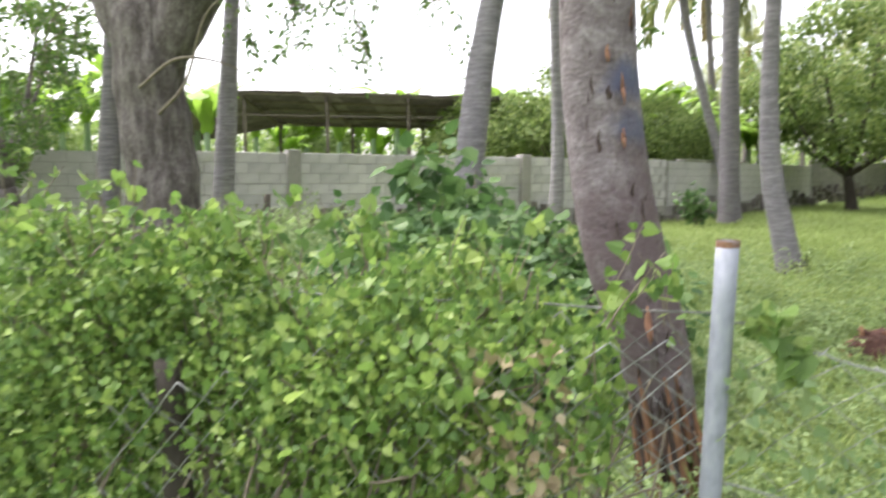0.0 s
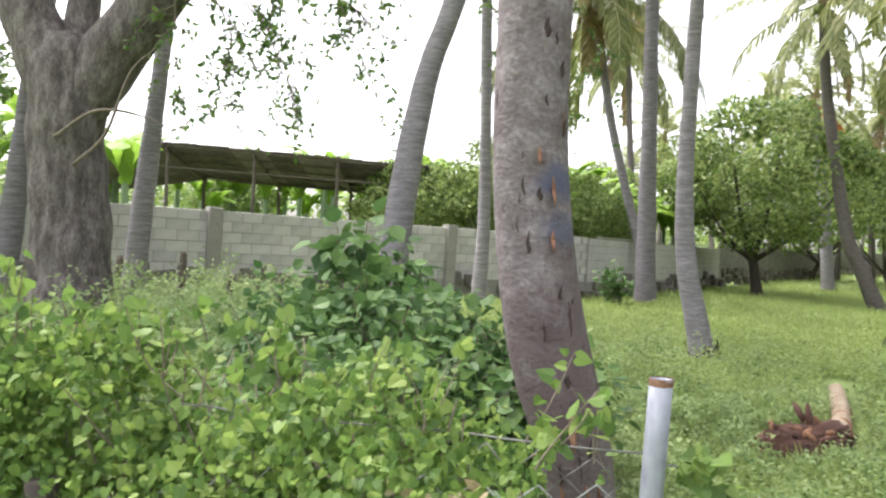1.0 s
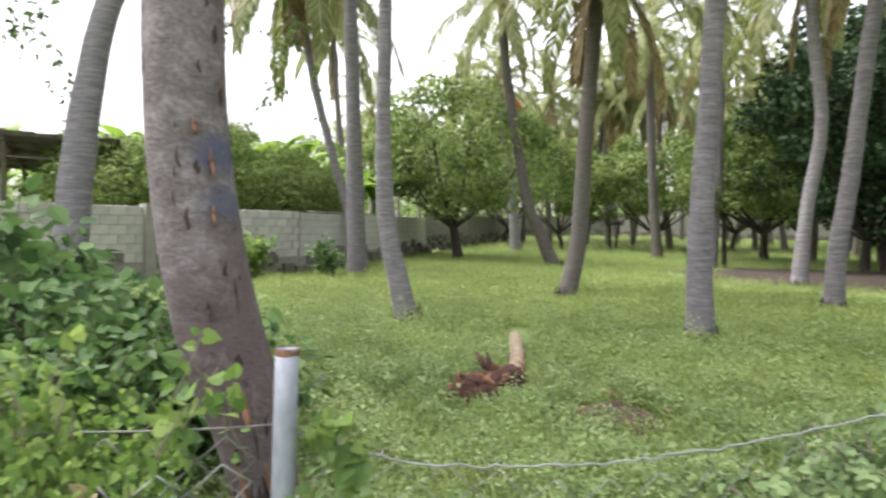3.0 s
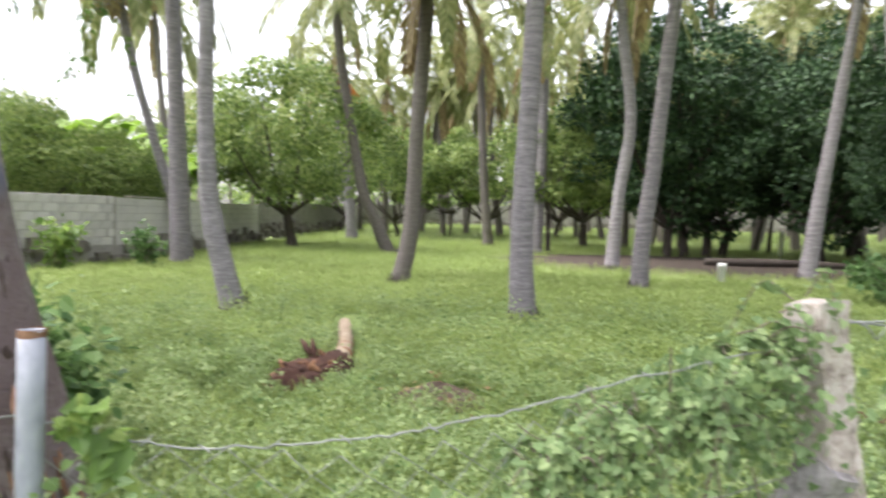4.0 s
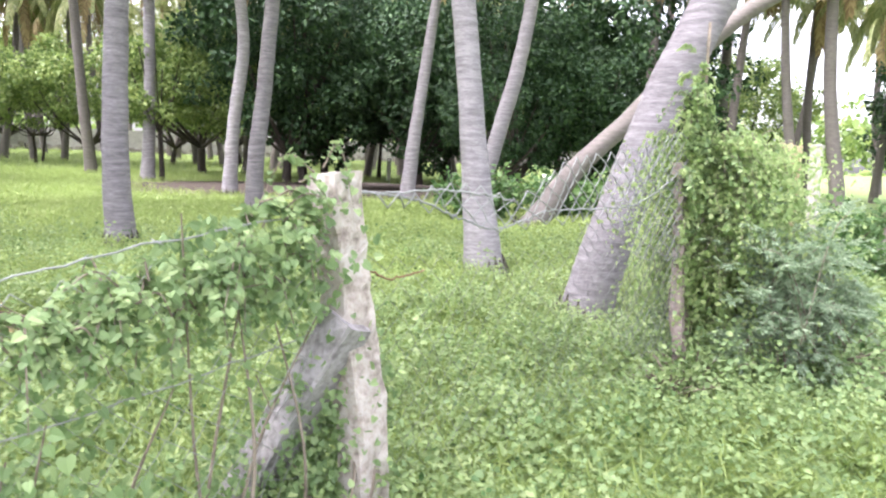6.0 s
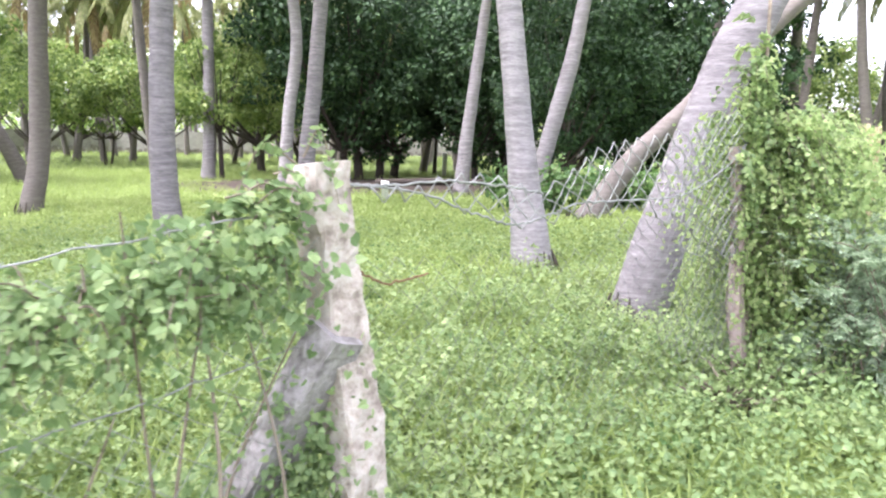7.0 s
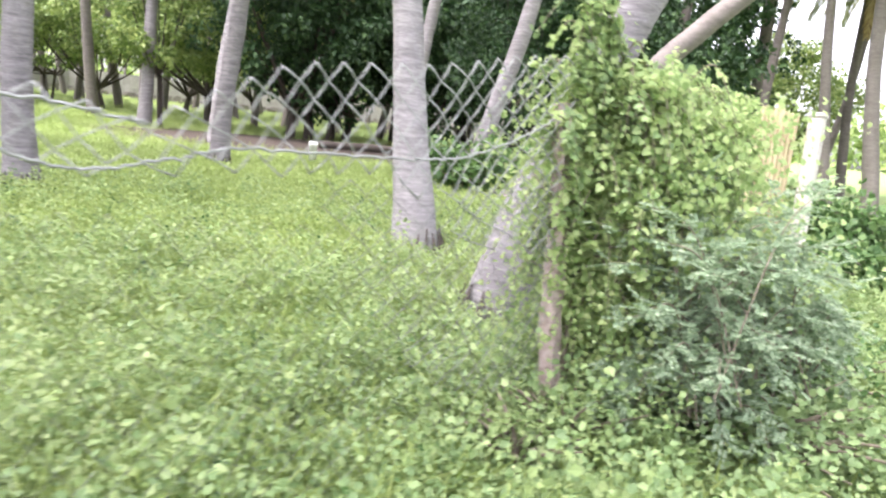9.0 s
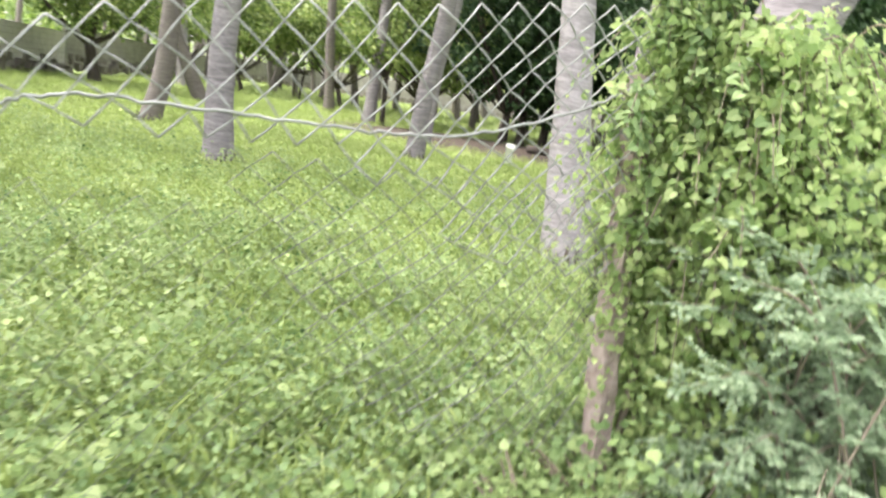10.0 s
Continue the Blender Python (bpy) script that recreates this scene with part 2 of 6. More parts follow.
def near_palm_mat():
    """Grey ringed bark, brown and bare near the roots, with a faded blue paint patch."""
    m = rough_mat("old_palm_bark", [(0.25, (0.045, 0.035, 0.036)), (0.42, (0.115, 0.094, 0.095)), (0.54, (0.165, 0.142, 0.144)), (0.64, (0.25, 0.228, 0.228)), (0.8, (0.10, 0.078, 0.078))], 4.5, (1.6, 1.6, 2.0), 1.0, 30)
    n, l = m.node_tree.nodes, m.node_tree.links
    b = n["Principled BSDF"]
    base = b.inputs["Base Color"].links[0].from_socket
    tc = n.new("ShaderNodeTexCoord")
    nz = n.new("ShaderNodeTexNoise")
    nz.inputs["Scale"].default_value, nz.inputs["Detail"].default_value = 14, 4
    l.new(tc.outputs["Object"], nz.inputs["Vector"])

    def blob(centre, size, tone, prev, most=0.75):
        mp = n.new("ShaderNodeMapping")
        mp.inputs["Location"].default_value = [-c / s for c, s in zip(centre, size)]
        mp.inputs["Scale"].default_value = [1 / s for s in size]
        l.new(tc.outputs["Object"], mp.inputs[0])
        ln = n.new("ShaderNodeVectorMath")
        ln.operation = 'LENGTH'
        l.new(mp.outputs[0], ln.inputs[0])
        ma = n.new("ShaderNodeMath")
        ma.operation = 'MULTIPLY_ADD'
        ma.inputs[1].default_value = 1.3
        l.new(nz.outputs["Fac"], ma.inputs[0])
        l.new(ln.outputs["Value"], ma.inputs[2])
        r = ramp(n, [(0.0, (most,) * 3), (0.6, (most,) * 3), (0.95, (0, 0, 0))])
        hf = n.new("ShaderNodeMath")
        hf.operation = 'MULTIPLY'
        hf.inputs[1].default_value = 0.55
        l.new(ma.outputs[0], hf.inputs[0])
        l.new(hf.outputs[0], r.inputs[0])
        mx = n.new("ShaderNodeMix")
        mx.data_type = 'RGBA'
        l.new(r.outputs[0], mx.inputs[0])
        l.new(prev, mx.inputs[6])
        mx.inputs[7].default_value = (*tone, 1)
        return mx.outputs[2]
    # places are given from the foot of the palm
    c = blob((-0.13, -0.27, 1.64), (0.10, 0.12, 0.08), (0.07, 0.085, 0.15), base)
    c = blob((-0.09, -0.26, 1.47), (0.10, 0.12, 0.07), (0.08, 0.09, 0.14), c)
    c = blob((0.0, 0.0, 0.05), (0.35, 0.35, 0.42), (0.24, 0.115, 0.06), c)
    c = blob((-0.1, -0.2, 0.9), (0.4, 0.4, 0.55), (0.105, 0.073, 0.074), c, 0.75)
    # pale lichen flakes and dark pits of the old bark
    for size, lo, hi, tone, most in ((7.0, 0.56, 0.66, (0.27, 0.24, 0.24), 0.42), (11.0, 0.60, 0.68, (0.035, 0.026, 0.026), 0.8)):
        pn = n.new("ShaderNodeTexNoise")
        pn.inputs["Scale"].default_value, pn.inputs["Detail"].default_value, pn.inputs["Roughness"].default_value = size, 7, 0.7
        mp = n.new("ShaderNodeMapping")
        mp.inputs["Location"].default_value, mp.inputs["Scale"].default_value = (size, 2 * size, 0.5), (1.5, 1.5, 0.8)
        l.new(tc.outputs["Object"], mp.inputs[0])
        l.new(mp.outputs[0], pn.inputs["Vector"])
        pr = ramp(n, [(0.0, (0, 0, 0)), (lo, (0, 0, 0)), (hi, (most,) * 3)])
        l.new(pn.outputs["Fac"], pr.inputs[0])
        px = n.new("ShaderNodeMix")
        px.data_type = 'RGBA'
        l.new(pr.outputs[0], px.inputs[0])
        l.new(c, px.inputs[6])
        px.inputs[7].default_value = (*tone, 1)
        c = px.outputs[2]
    l.new(c, b.inputs["Base Color"])
    return m


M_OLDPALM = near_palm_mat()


def ground_mat():
    m, n, l, b = mat("grassy_ground")
    tc = n.new("ShaderNodeTexCoord")
    a = n.new("ShaderNodeTexNoise")
    a.inputs["Scale"].default_value, a.inputs["Detail"].default_value = 0.6, 8
    f = n.new("ShaderNodeTexNoise")
    f.inputs["Scale"].default_value, f.inputs["Detail"].default_value = 18, 6
    l.new(tc.outputs["Object"], a.inputs["Vector"])
    l.new(tc.outputs["Object"], f.inputs["Vector"])
    mx = n.new("ShaderNodeMix")
    mx.inputs[0].default_value = 0.5
    l.new(a.outputs["Fac"], mx.inputs[2])
    l.new(f.outputs["Fac"], mx.inputs[3])
    r = ramp(n, [(0.3, (0.085, 0.115, 0.04)), (0.5, (0.155, 0.22, 0.062)), (0.7, (0.225, 0.295, 0.09))])
    l.new(mx.outputs[0], r.inputs[0])
    # bare leaf-strewn soil below the dense mango trees, their shade painted into its colour
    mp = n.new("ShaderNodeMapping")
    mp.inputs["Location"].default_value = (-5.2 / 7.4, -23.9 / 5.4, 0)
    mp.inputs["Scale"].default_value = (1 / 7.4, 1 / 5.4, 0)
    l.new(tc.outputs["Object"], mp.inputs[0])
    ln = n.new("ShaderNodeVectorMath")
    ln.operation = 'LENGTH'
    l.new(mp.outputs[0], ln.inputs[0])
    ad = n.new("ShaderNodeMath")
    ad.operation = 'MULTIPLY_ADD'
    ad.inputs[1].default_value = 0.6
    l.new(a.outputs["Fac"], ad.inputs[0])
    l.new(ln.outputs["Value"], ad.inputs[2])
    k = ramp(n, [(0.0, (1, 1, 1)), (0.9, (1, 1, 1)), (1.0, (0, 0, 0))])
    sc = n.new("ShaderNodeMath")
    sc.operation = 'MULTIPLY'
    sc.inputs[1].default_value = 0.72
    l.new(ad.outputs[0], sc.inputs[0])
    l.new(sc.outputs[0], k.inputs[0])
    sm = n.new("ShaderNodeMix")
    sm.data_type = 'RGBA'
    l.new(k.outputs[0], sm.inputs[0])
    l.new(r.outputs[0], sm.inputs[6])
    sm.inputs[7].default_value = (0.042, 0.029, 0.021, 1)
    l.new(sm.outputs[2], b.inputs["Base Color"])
    b.inputs["Roughness"].default_value = 0.95
    bp = n.new("ShaderNodeBump")
    bp.inputs["Strength"].default_value, bp.inputs["Distance"].default_value = 0.6, 0.05
    l.new(f.outputs["Fac"], bp.inputs["Height"])
    l.new(bp.outputs[0], b.inputs["Normal"])
    return m


M_GROUND = ground_mat()


# ---- mesh helpers ----
def fast_mesh(name, co, faces, material, smooth=False):
    """A mesh from an (n, 3) array and an (m, 3 or 4) array of corners."""
    co, faces = np.asarray(co, np.float32), np.asarray(faces, np.int32)
    me = bpy.data.meshes.new(name)
    me.vertices.add(len(co))
    me.vertices.foreach_set("co", co.ravel())
    k = faces.shape[1]
    me.loops.add(faces.size)
    me.loops.foreach_set("vertex_index", faces.ravel())
    me.polygons.add(len(faces))
    me.polygons.foreach_set("loop_start", np.arange(0, faces.size, k, dtype=np.int32))
    me.polygons.foreach_set("use_smooth", np.full(len(faces), smooth))
    me.update(calc_edges=True)
    me.materials.append(material)
    return me


def empty(name, place=(0, 0, 0), rz=0.0):
    ob = new(name)
    ob.empty_display_size = 0.2
    ob.matrix_world = pose(*place, 0, 0, rz)
    return ob


def hang(name, me, parent=None, m=None, label=""):
    """One mesh object under a thing; m is its pose in the thing's own space."""
    ob = new(name, me)
    if parent is not None:
        ob.parent = parent
    if m is not None:
        ob.matrix_basis = m
    if label:
        ob["label"] = label
    return ob


def join(*pieces):
    """Pieces of (co, faces) as one."""
    cos, fs, k = [], [], 0
    for co, f in pieces:
        cos.append(np.asarray(co, float))
        fs.append(np.asarray(f) + k)
        k += len(co)
    return np.concatenate(cos), np.concatenate(fs)


def spline(pts, steps):
    """Catmull-Rom through rows of numbers."""
    p = np.asarray(pts, float)
    p = np.vstack([2 * p[0] - p[1], p, 2 * p[-1] - p[-2]])
    out = []
    for i in range(1, len(p) - 2):
        for u in np.arange(steps) / steps:
            a, b, c, d = p[i - 1:i + 3]
            out.append(0.5 * (2 * b + (c - a) * u + (2 * a - 5 * b + 4 * c - d) * u * u + (3 * b - a - 3 * c + d) * u ** 3))
    out.append(p[-2])
    return np.array(out)


def tube(rows, seg=10, rings=0.0, wobble=0.0, caps=True, seed=0, groove=0.0, lip=0.035):
    """A swept tube along rows of x, y, z, radius. rings: spacing of ring scars; wobble: uneven girth; groove: furrows along it."""
    r = np.asarray(rows, float)
    p, rad = r[:, :3], r[:, 3].copy()
    tan = np.gradient(p, axis=0)
    tan /= np.linalg.norm(tan, axis=1)[:, None] + 1e-9
    ref = np.array([0.0, 1.0, 0.0]) if abs(tan[:, 1]).max() < 0.9 else np.array([1.0, 0.0, 0.0])
    if abs((tan @ ref)).max() > 0.93:
        ref = np.array([0.3, 0.2, 0.93])
    s = np.cross(tan, ref)
    s /= np.linalg.norm(s, axis=1)[:, None] + 1e-9
    u = np.cross(s, tan)
    a = np.arange(seg) / seg * 2 * np.pi
    g = np.random.default_rng(seed)
    ph = g.uniform(0, 6.28, 6)
    arc = np.concatenate([[0], np.cumsum(np.linalg.norm(np.diff(p, axis=0), axis=1))])
    k = np.ones((len(p), seg))
    if wobble:
        k += wobble * (np.sin(2 * a + ph[0] + arc[:, None] * 2.1) * 0.5 + np.sin(3 * a + ph[1] - arc[:, None] * 3.7) * 0.3 + np.sin(arc[:, None] * 9 + ph[2] + a) * 0.35)
    if groove:
        k += groove * np.sin(a * 9 + ph[3] + np.sin(arc[:, None] * 4 + ph[4]) * 1.2) + groove * 0.6 * np.sin(a * 17 + ph[5] - np.sin(arc[:, None] * 7) * 1.0)
    if rings:
        k += lip * (((arc[:, None] / rings + 0.12 * np.sin(a + ph[3])) % 1.0) < 0.35)
    co = p[:, None] + (rad[:, None] * k)[..., None] * (np.cos(a)[None, :, None] * s[:, None] + np.sin(a)[None, :, None] * u[:, None])
    n = len(p)
    i, j = np.meshgrid(np.arange(n - 1), np.arange(seg), indexing='ij')
    jj = (j + 1) % seg
    f = np.stack([i * seg + j, i * seg + jj, (i + 1) * seg + jj, (i + 1) * seg + j], -1).reshape(-1, 4)
    co = co.reshape(-1, 3)
    if caps:
        co = np.vstack([co, p[0], p[-1]])
        b, t = len(co) - 2, len(co) - 1
        q = np.arange(seg)
        q2 = (q + 1) % seg
        f = np.vstack([f, np.stack([q2, q, np.full(seg, b), np.full(seg, b)], -1)[:, [0, 1, 2, 2]], np.stack([(n - 1) * seg + q, (n - 1) * seg + q2, np.full(seg, t), np.full(seg, t)], -1)])
        # close with slim quads that share the centre
        f[-2 * seg:, 3] = np.concatenate([np.full(seg, b), np.full(seg, t)])
    return co, f


def tube_mesh(name, co, f, material, smooth=True):
    me = bpy.data.meshes.new(name)
    me.from_pydata(co.tolist(), [], [tuple(dict.fromkeys(q)) for q in f.tolist()])
    me.polygons.foreach_set("use_smooth", np.full(len(me.polygons), smooth))
    me.materials.append(material)
    return me


def boxes(name, rows, material, bevel=0.0):
    """One mesh of boxes: rows of (size xyz, pose)."""
    bm = bmesh.new()
    for size, m in rows:
        g = bmesh.ops.create_cube(bm, size=1.0)["verts"]
        bmesh.ops.scale(bm, vec=size, verts=g)
        if bevel:
            es = list({e for v in g for e in v.link_edges})
            r = bmesh.ops.bevel(bm, geom=es, offset=bevel, segments=1, affect='EDGES')
            g = list({v for f in r["faces"] for v in f.verts} | {v for v in g if v.is_valid})
        bmesh.ops.transform(bm, matrix=m, verts=g)
    me = bpy.data.meshes.new(name)
    bm.to_mesh(me)
    bm.free()
    me.materials.append(material)
    return me


# leaf outlines: x across, y along, z off the plane
DIAMOND = (np.array([(0, 0, 0), (0.29, 0.45, 0.06), (0, 1, -0.06), (-0.29, 0.45, 0.06)]), np.array([(0, 1, 2), (0, 2, 3)]))
ROUND = (np.array([(0, 0, 0), (0.3, 0.12, 0.04), (0.42, 0.5, 0.07), (0, 1, -0.05), (-0.42, 0.5, 0.07), (-0.3, 0.12, 0.04)]), np.array([(0, 1, 2), (0, 2, 3), (0, 3, 4), (0, 4, 5)]))
HEART = (np.array([(0, 0.08, 0), (0.26, -0.06, 0.05), (0.46, 0.18, 0.09), (0.34, 0.58, 0.06), (0, 1.0, -0.08), (-0.34, 0.58, 0.06), (-0.46, 0.18, 0.09), (-0.26, -0.06, 0.05)]),
         np.array([(0, 1, 2), (0, 2, 3), (0, 3, 4), (0, 4, 5), (0, 5, 6), (0, 6, 7)]))
BLADE = (np.array([(-0.035, 0, 0), (0.035, 0, 0), (0.02, 0.6, 0.03), (0, 1, -0.04)]), np.array([(0, 1, 2), (0, 2, 3)]))


def unit(v):
    return v / (np.linalg.norm(v, axis=-1, keepdims=True) + 1e-9)


def leaves(centre, along, normal, size, outline):
    """Many leaves at once, as (co, faces)."""
    t, f = outline
    d = unit(along)
    n = unit(normal - (normal * d).sum(-1, keepdims=True) * d)
    s = np.cross(d, n)
    co = centre[:, None] + np.asarray(size).reshape(-1, 1, 1) * (t[None, :, :1] * s[:, None] + t[None, :, 1:2] * d[:, None] + t[None, :, 2:] * n[:, None])
    k = len(t)
    return co.reshape(-1, 3), (f[None] + (np.arange(len(centre)) * k)[:, None, None]).reshape(-1, f.shape[1])


def rand_dir(n, up=0.0, flat=1.0):
    v = rng.normal(size=(n, 3))
    v[:, 2] = v[:, 2] * flat + up
    return unit(v)


def lump(x, y, s=1.0, o=0.0):
    """Smooth uneven field from 0 to 1 over the plan."""
    x, y = np.asarray(x) * s + o, np.asarray(y) * s - o
    return np.clip(0.5 + 0.22 * np.sin(x * 1.7 + 1.3 * np.sin(y * 0.9)) + 0.2 * np.sin(y * 2.3 + 1.1 * np.sin(x * 1.3 + 2)) + 0.14 * np.sin(x * 4.1 + y * 3.3) + 0.1 * np.sin(x * 7.3 - y * 6.1), 0, 1)


def gz(x, y):
    """Height of the ground: level, rising slowly towards the far wall."""
    d = np.hypot(np.asarray(x, float), np.asarray(y, float))
    return 0.018 * np.clip(d - 30, 0, 60) + 0.05 * (lump(x, y, 0.35) - 0.5)


# ---- ground ----
gx = np.concatenate([-np.geomspace(900, 40, 14), np.linspace(-36, 36, 73), np.geomspace(40, 900, 14)])
X, Y = np.meshgrid(gx, gx + 10, indexing='ij')
nx = len(gx)
gi, gj = np.meshgrid(np.arange(nx - 1), np.arange(nx - 1), indexing='ij')
gf = np.stack([gi * nx + gj, (gi + 1) * nx + gj, (gi + 1) * nx + gj + 1, gi * nx + gj + 1], -1).reshape(-1, 4)
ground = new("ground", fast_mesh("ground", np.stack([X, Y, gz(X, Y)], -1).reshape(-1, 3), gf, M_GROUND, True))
tagged(ground, "green grassy plantation ground with bare soil and painted shade under trees", "ground", kind="structure")


# ---- block wall along the plantation ----
TOP = 1.65
block_me = boxes("block", [((0.39, 0.14, 0.19), pose(0, 0, 0))], M_BLOCK, 0.008)
half_me = boxes("block", [((0.19, 0.14, 0.19), pose(0, 0, 0))], M_BLOCK, 0.008)


def wall(name, a, b, label, single, top=TOP, foot=0.55, skin=M_BLOCK):
    """A wall of cement blocks on a rubble footing, from a to b in the plan."""
    a, b = np.array(a, float), np.array(b, float)
    length = float(np.linalg.norm(b - a))
    turn = math.atan2(*(b - a)[::-1])
    base = float(gz(*((a + b) / 2)))
    w = empty(name, (a[0], a[1], base), math.degrees(turn))
    tagged(w, label, "wall", kind="structure")
    hang("mortar_core", boxes("mortar_core", [((length, 0.12, top - 0.02), pose(length / 2, 0, (top - 0.02) / 2))], M_MORTAR), w)
    rows = int((top - foot) / 0.2)
    co_f = []
    for r in range(rows + 1):
        z = top - 0.1 - r * 0.2
        x = 0.0 if r % 2 else -0.2
        while x < length:
            x0, x1 = max(x, 0), min(x + 0.4, length)
            if x1 - x0 > 0.12:
                dz, dy = random.uniform(-0.004, 0.004), random.uniform(-0.004, 0.004)
                if single:
                    hang("block", block_me if x1 - x0 > 0.3 else half_me, w, pose((x0 + x1) / 2, dy, z + dz, 0, 0, random.uniform(-0.4, 0.4)))
                else:
                    co_f.append(((x1 - x0 - 0.012, 0.14, 0.188), pose((x0 + x1) / 2, dy, z + dz)))
            x += 0.4
    if co_f:
        c = np.array([(sx, sy, sz) for sx in (-.5, .5) for sy in (-.5, .5) for sz in (-.5, .5)])
        q = np.array([(0, 1, 3, 2), (4, 6, 7, 5), (0, 4, 5, 1), (2, 3, 7, 6), (0, 2, 6, 4), (1, 5, 7, 3)])
        co, f = join(*[(c * np.array(s) + np.array(m.translation), q) for s, m in co_f])
        tagged(hang("blocks", fast_mesh("blocks", co, f, skin), w), kind="stuff")
    # rubble footing
    st = []
    for k in range(int(length * 7)):
        n = rng.normal(size=(8, 3)) * 0.12 + np.array([(sx, sy, sz) for sx in (-1, 1) for sy in (-1, 1) for sz in (-1, 1)])
        s = rng.uniform(0.08, 0.19)
        q = np.array([(0, 1, 3, 2), (4, 6, 7, 5), (0, 4, 5, 1), (2, 3, 7, 6), (0, 2, 6, 4), (1, 5, 7, 3)])
        h = rng.uniform(0, 1)
        st.append((n * s * np.array([1.2, 0.9, 0.8]) + np.array([rng.uniform(0, length), rng.uniform(-0.35, 0.35) * (1.25 - h), h * (foot + 0.02)]), q))
    co, f = join(*st)
    tagged(hang("rubble_footing", fast_mesh("rubble_footing", co, f, M_RUBBLE), w, None, "dark rubble stone footing"), kind="stuff")
    return w


W0, W1, W2, W3, W4, W5, W6 = (-13.4, -5.0), (-12.2, 3.3), (-10.7, 15.3), (-13.6, 28.6), (-17.2, 53.0), (-11.5, 62.0), (45.0, 68.0)
PALE = "pale grey cement block wall on dark rubble footing"
wall("wall_west", W1, W2, PALE, True)
wall("wall_southwest", W0, W1, PALE, False)
wall("wall_west_far", W2, W3, PALE, False)
# far walls under the trees, their shade painted into the block colour
SHADED = "grey cement block wall with shade painted in, on dark rubble footing"
wall("wall_northwest", W3, W4, SHADED, False, skin=M_SHADEBLOCK)
wall("wall_north_side", W4, W5, SHADED, False, skin=M_SHADEBLOCK)
wall("wall_north", W5, W6, "long grey boundary wall behind the trees", False, 1.75, 0.3, M_SHADEBLOCK)
# pilaster and sheet capping on the wall
w_dir = np.array(W2) - np.array(W1)
w_turn = math.degrees(math.atan2(w_dir[1], w_dir[0]))
for u in (0.17, 0.62):
    p = np.array(W1) + w_dir * u
    ob = new("wall_pilaster", boxes("wall_pilaster", [((0.26, 0.26, 1.72), pose(0, 0, 0.86))], M_MORTAR, 0.012))
    ob.matrix_world = pose(p[0] + 0.05, p[1], 0, 0, 0, w_turn)
    tagged(ob, "plain grey cement pilaster in the block wall", "pillar", "wall pilasters", "structure")
cap = new("wall_capping", boxes("wall_capping", [((5.2, 0.2, 0.03), pose(0, 0, 0))], M_PALE, 0.004))
p = np.array(W2) + (np.array(W3) - np.array(W2)) * 0.25
cap.matrix_world = pose(p[0], p[1], TOP + 0.035, 0, 0, math.degrees(math.atan2(W3[1] - W2[1], W3[0] - W2[0])))
tagged(cap, "thin pale cement capping along the wall top", "wall capping", kind="structure")

# ---- open shed behind the wall ----
shed = empty("open_shed", (-18.15, 8.5, 0.2), 48.0)
tagged(shed, "long open shed with dark weathered corrugated sheet roof", "shed")


def sheet(width, length, amp=0.022, n=9):
    """A corrugated roofing sheet, hollow below, lying along x (width) and y (slope)."""
    xs = np.linspace(0, width, n * 4 + 1)
    z = amp * np.sin(xs / width * n * 2 * np.pi)
    co = np.concatenate([np.stack([xs, np.full_like(xs, y), z + dz], -1) for dz in (0, -0.006) for y in (0, length)])
    m = len(xs)
    i = np.arange(m - 1)
    f = [np.stack([i, i + 1, i + 1 + m, i + m], -1), np.stack([i + 2 * m, i + 3 * m, i + 3 * m + 1, i + 2 * m + 1], -1),
         np.stack([i, i + 2 * m, i + 2 * m + 1, i + 1], -1), np.stack([i + m, i + m + 1, i + 1 + 3 * m, i + 3 * m], -1)]
    return fast_mesh("roof_sheet", co, np.concatenate(f), M_ROOF, True)


sheet_me = sheet(0.98, 3.7)
for k in range(8):
    hang("roof_sheet", sheet_me, shed, pose(-2.0 + k * 0.95, random.uniform(-0.06, 0.06), 3.44 - k * 0.03, -11 + random.uniform(-0.4, 0.4)))
wing_me = sheet(0.98, 2.95)
for k in range(4):
    hang("roof_sheet", wing_me, shed, pose(-1.95, k * 0.95, 3.41 - k * 0.185, -11, -10, 0) @ pose(0, 0, 0, 0, 0, 90))
for y, h in ((0.3, 2.93), (3.2, 2.37)):
    hang("shed_post", tube_mesh("shed_post", *tube(spline([(0, 0, 0, 0.05), (0.02, 0, h / 2, 0.05), (0, 0, h, 0.045)], 4), 8), M_TIMBER), shed, pose(-4.5, y, 0))
for y, h in ((0.25, 3.36), (3.4, 2.72)):
    for x in (-1.9, 0.6, 3.0, 5.3):
        hang("shed_post", tube_mesh("shed_post", *tube(spline([(0, 0, 0, 0.06), (0.02, 0, h / 2, 0.055), (0, 0, h, 0.05)], 4), 8), M_TIMBER), shed, pose(x, y, 0))
for y, z in ((0.15, 3.32), (1.0, 3.155), (1.85, 2.99), (2.7, 2.825), (3.5, 2.67)):
    hang("purlin", boxes("purlin", [((7.6, 0.07, 0.09), pose(1.75, 0, 0))], M_TIMBER, 0.006), shed, pose(0, y, z, 0, 1.7, 0))
for x in (-1.9, 0.6, 3.0, 5.3):
    hang("rafter", boxes("rafter", [((0.07, 3.6, 0.1), pose(0, 1.8, 0))], M_TIMBER, 0.006), shed, pose(x, 0.1, 3.2 - x * 0.03, -11))


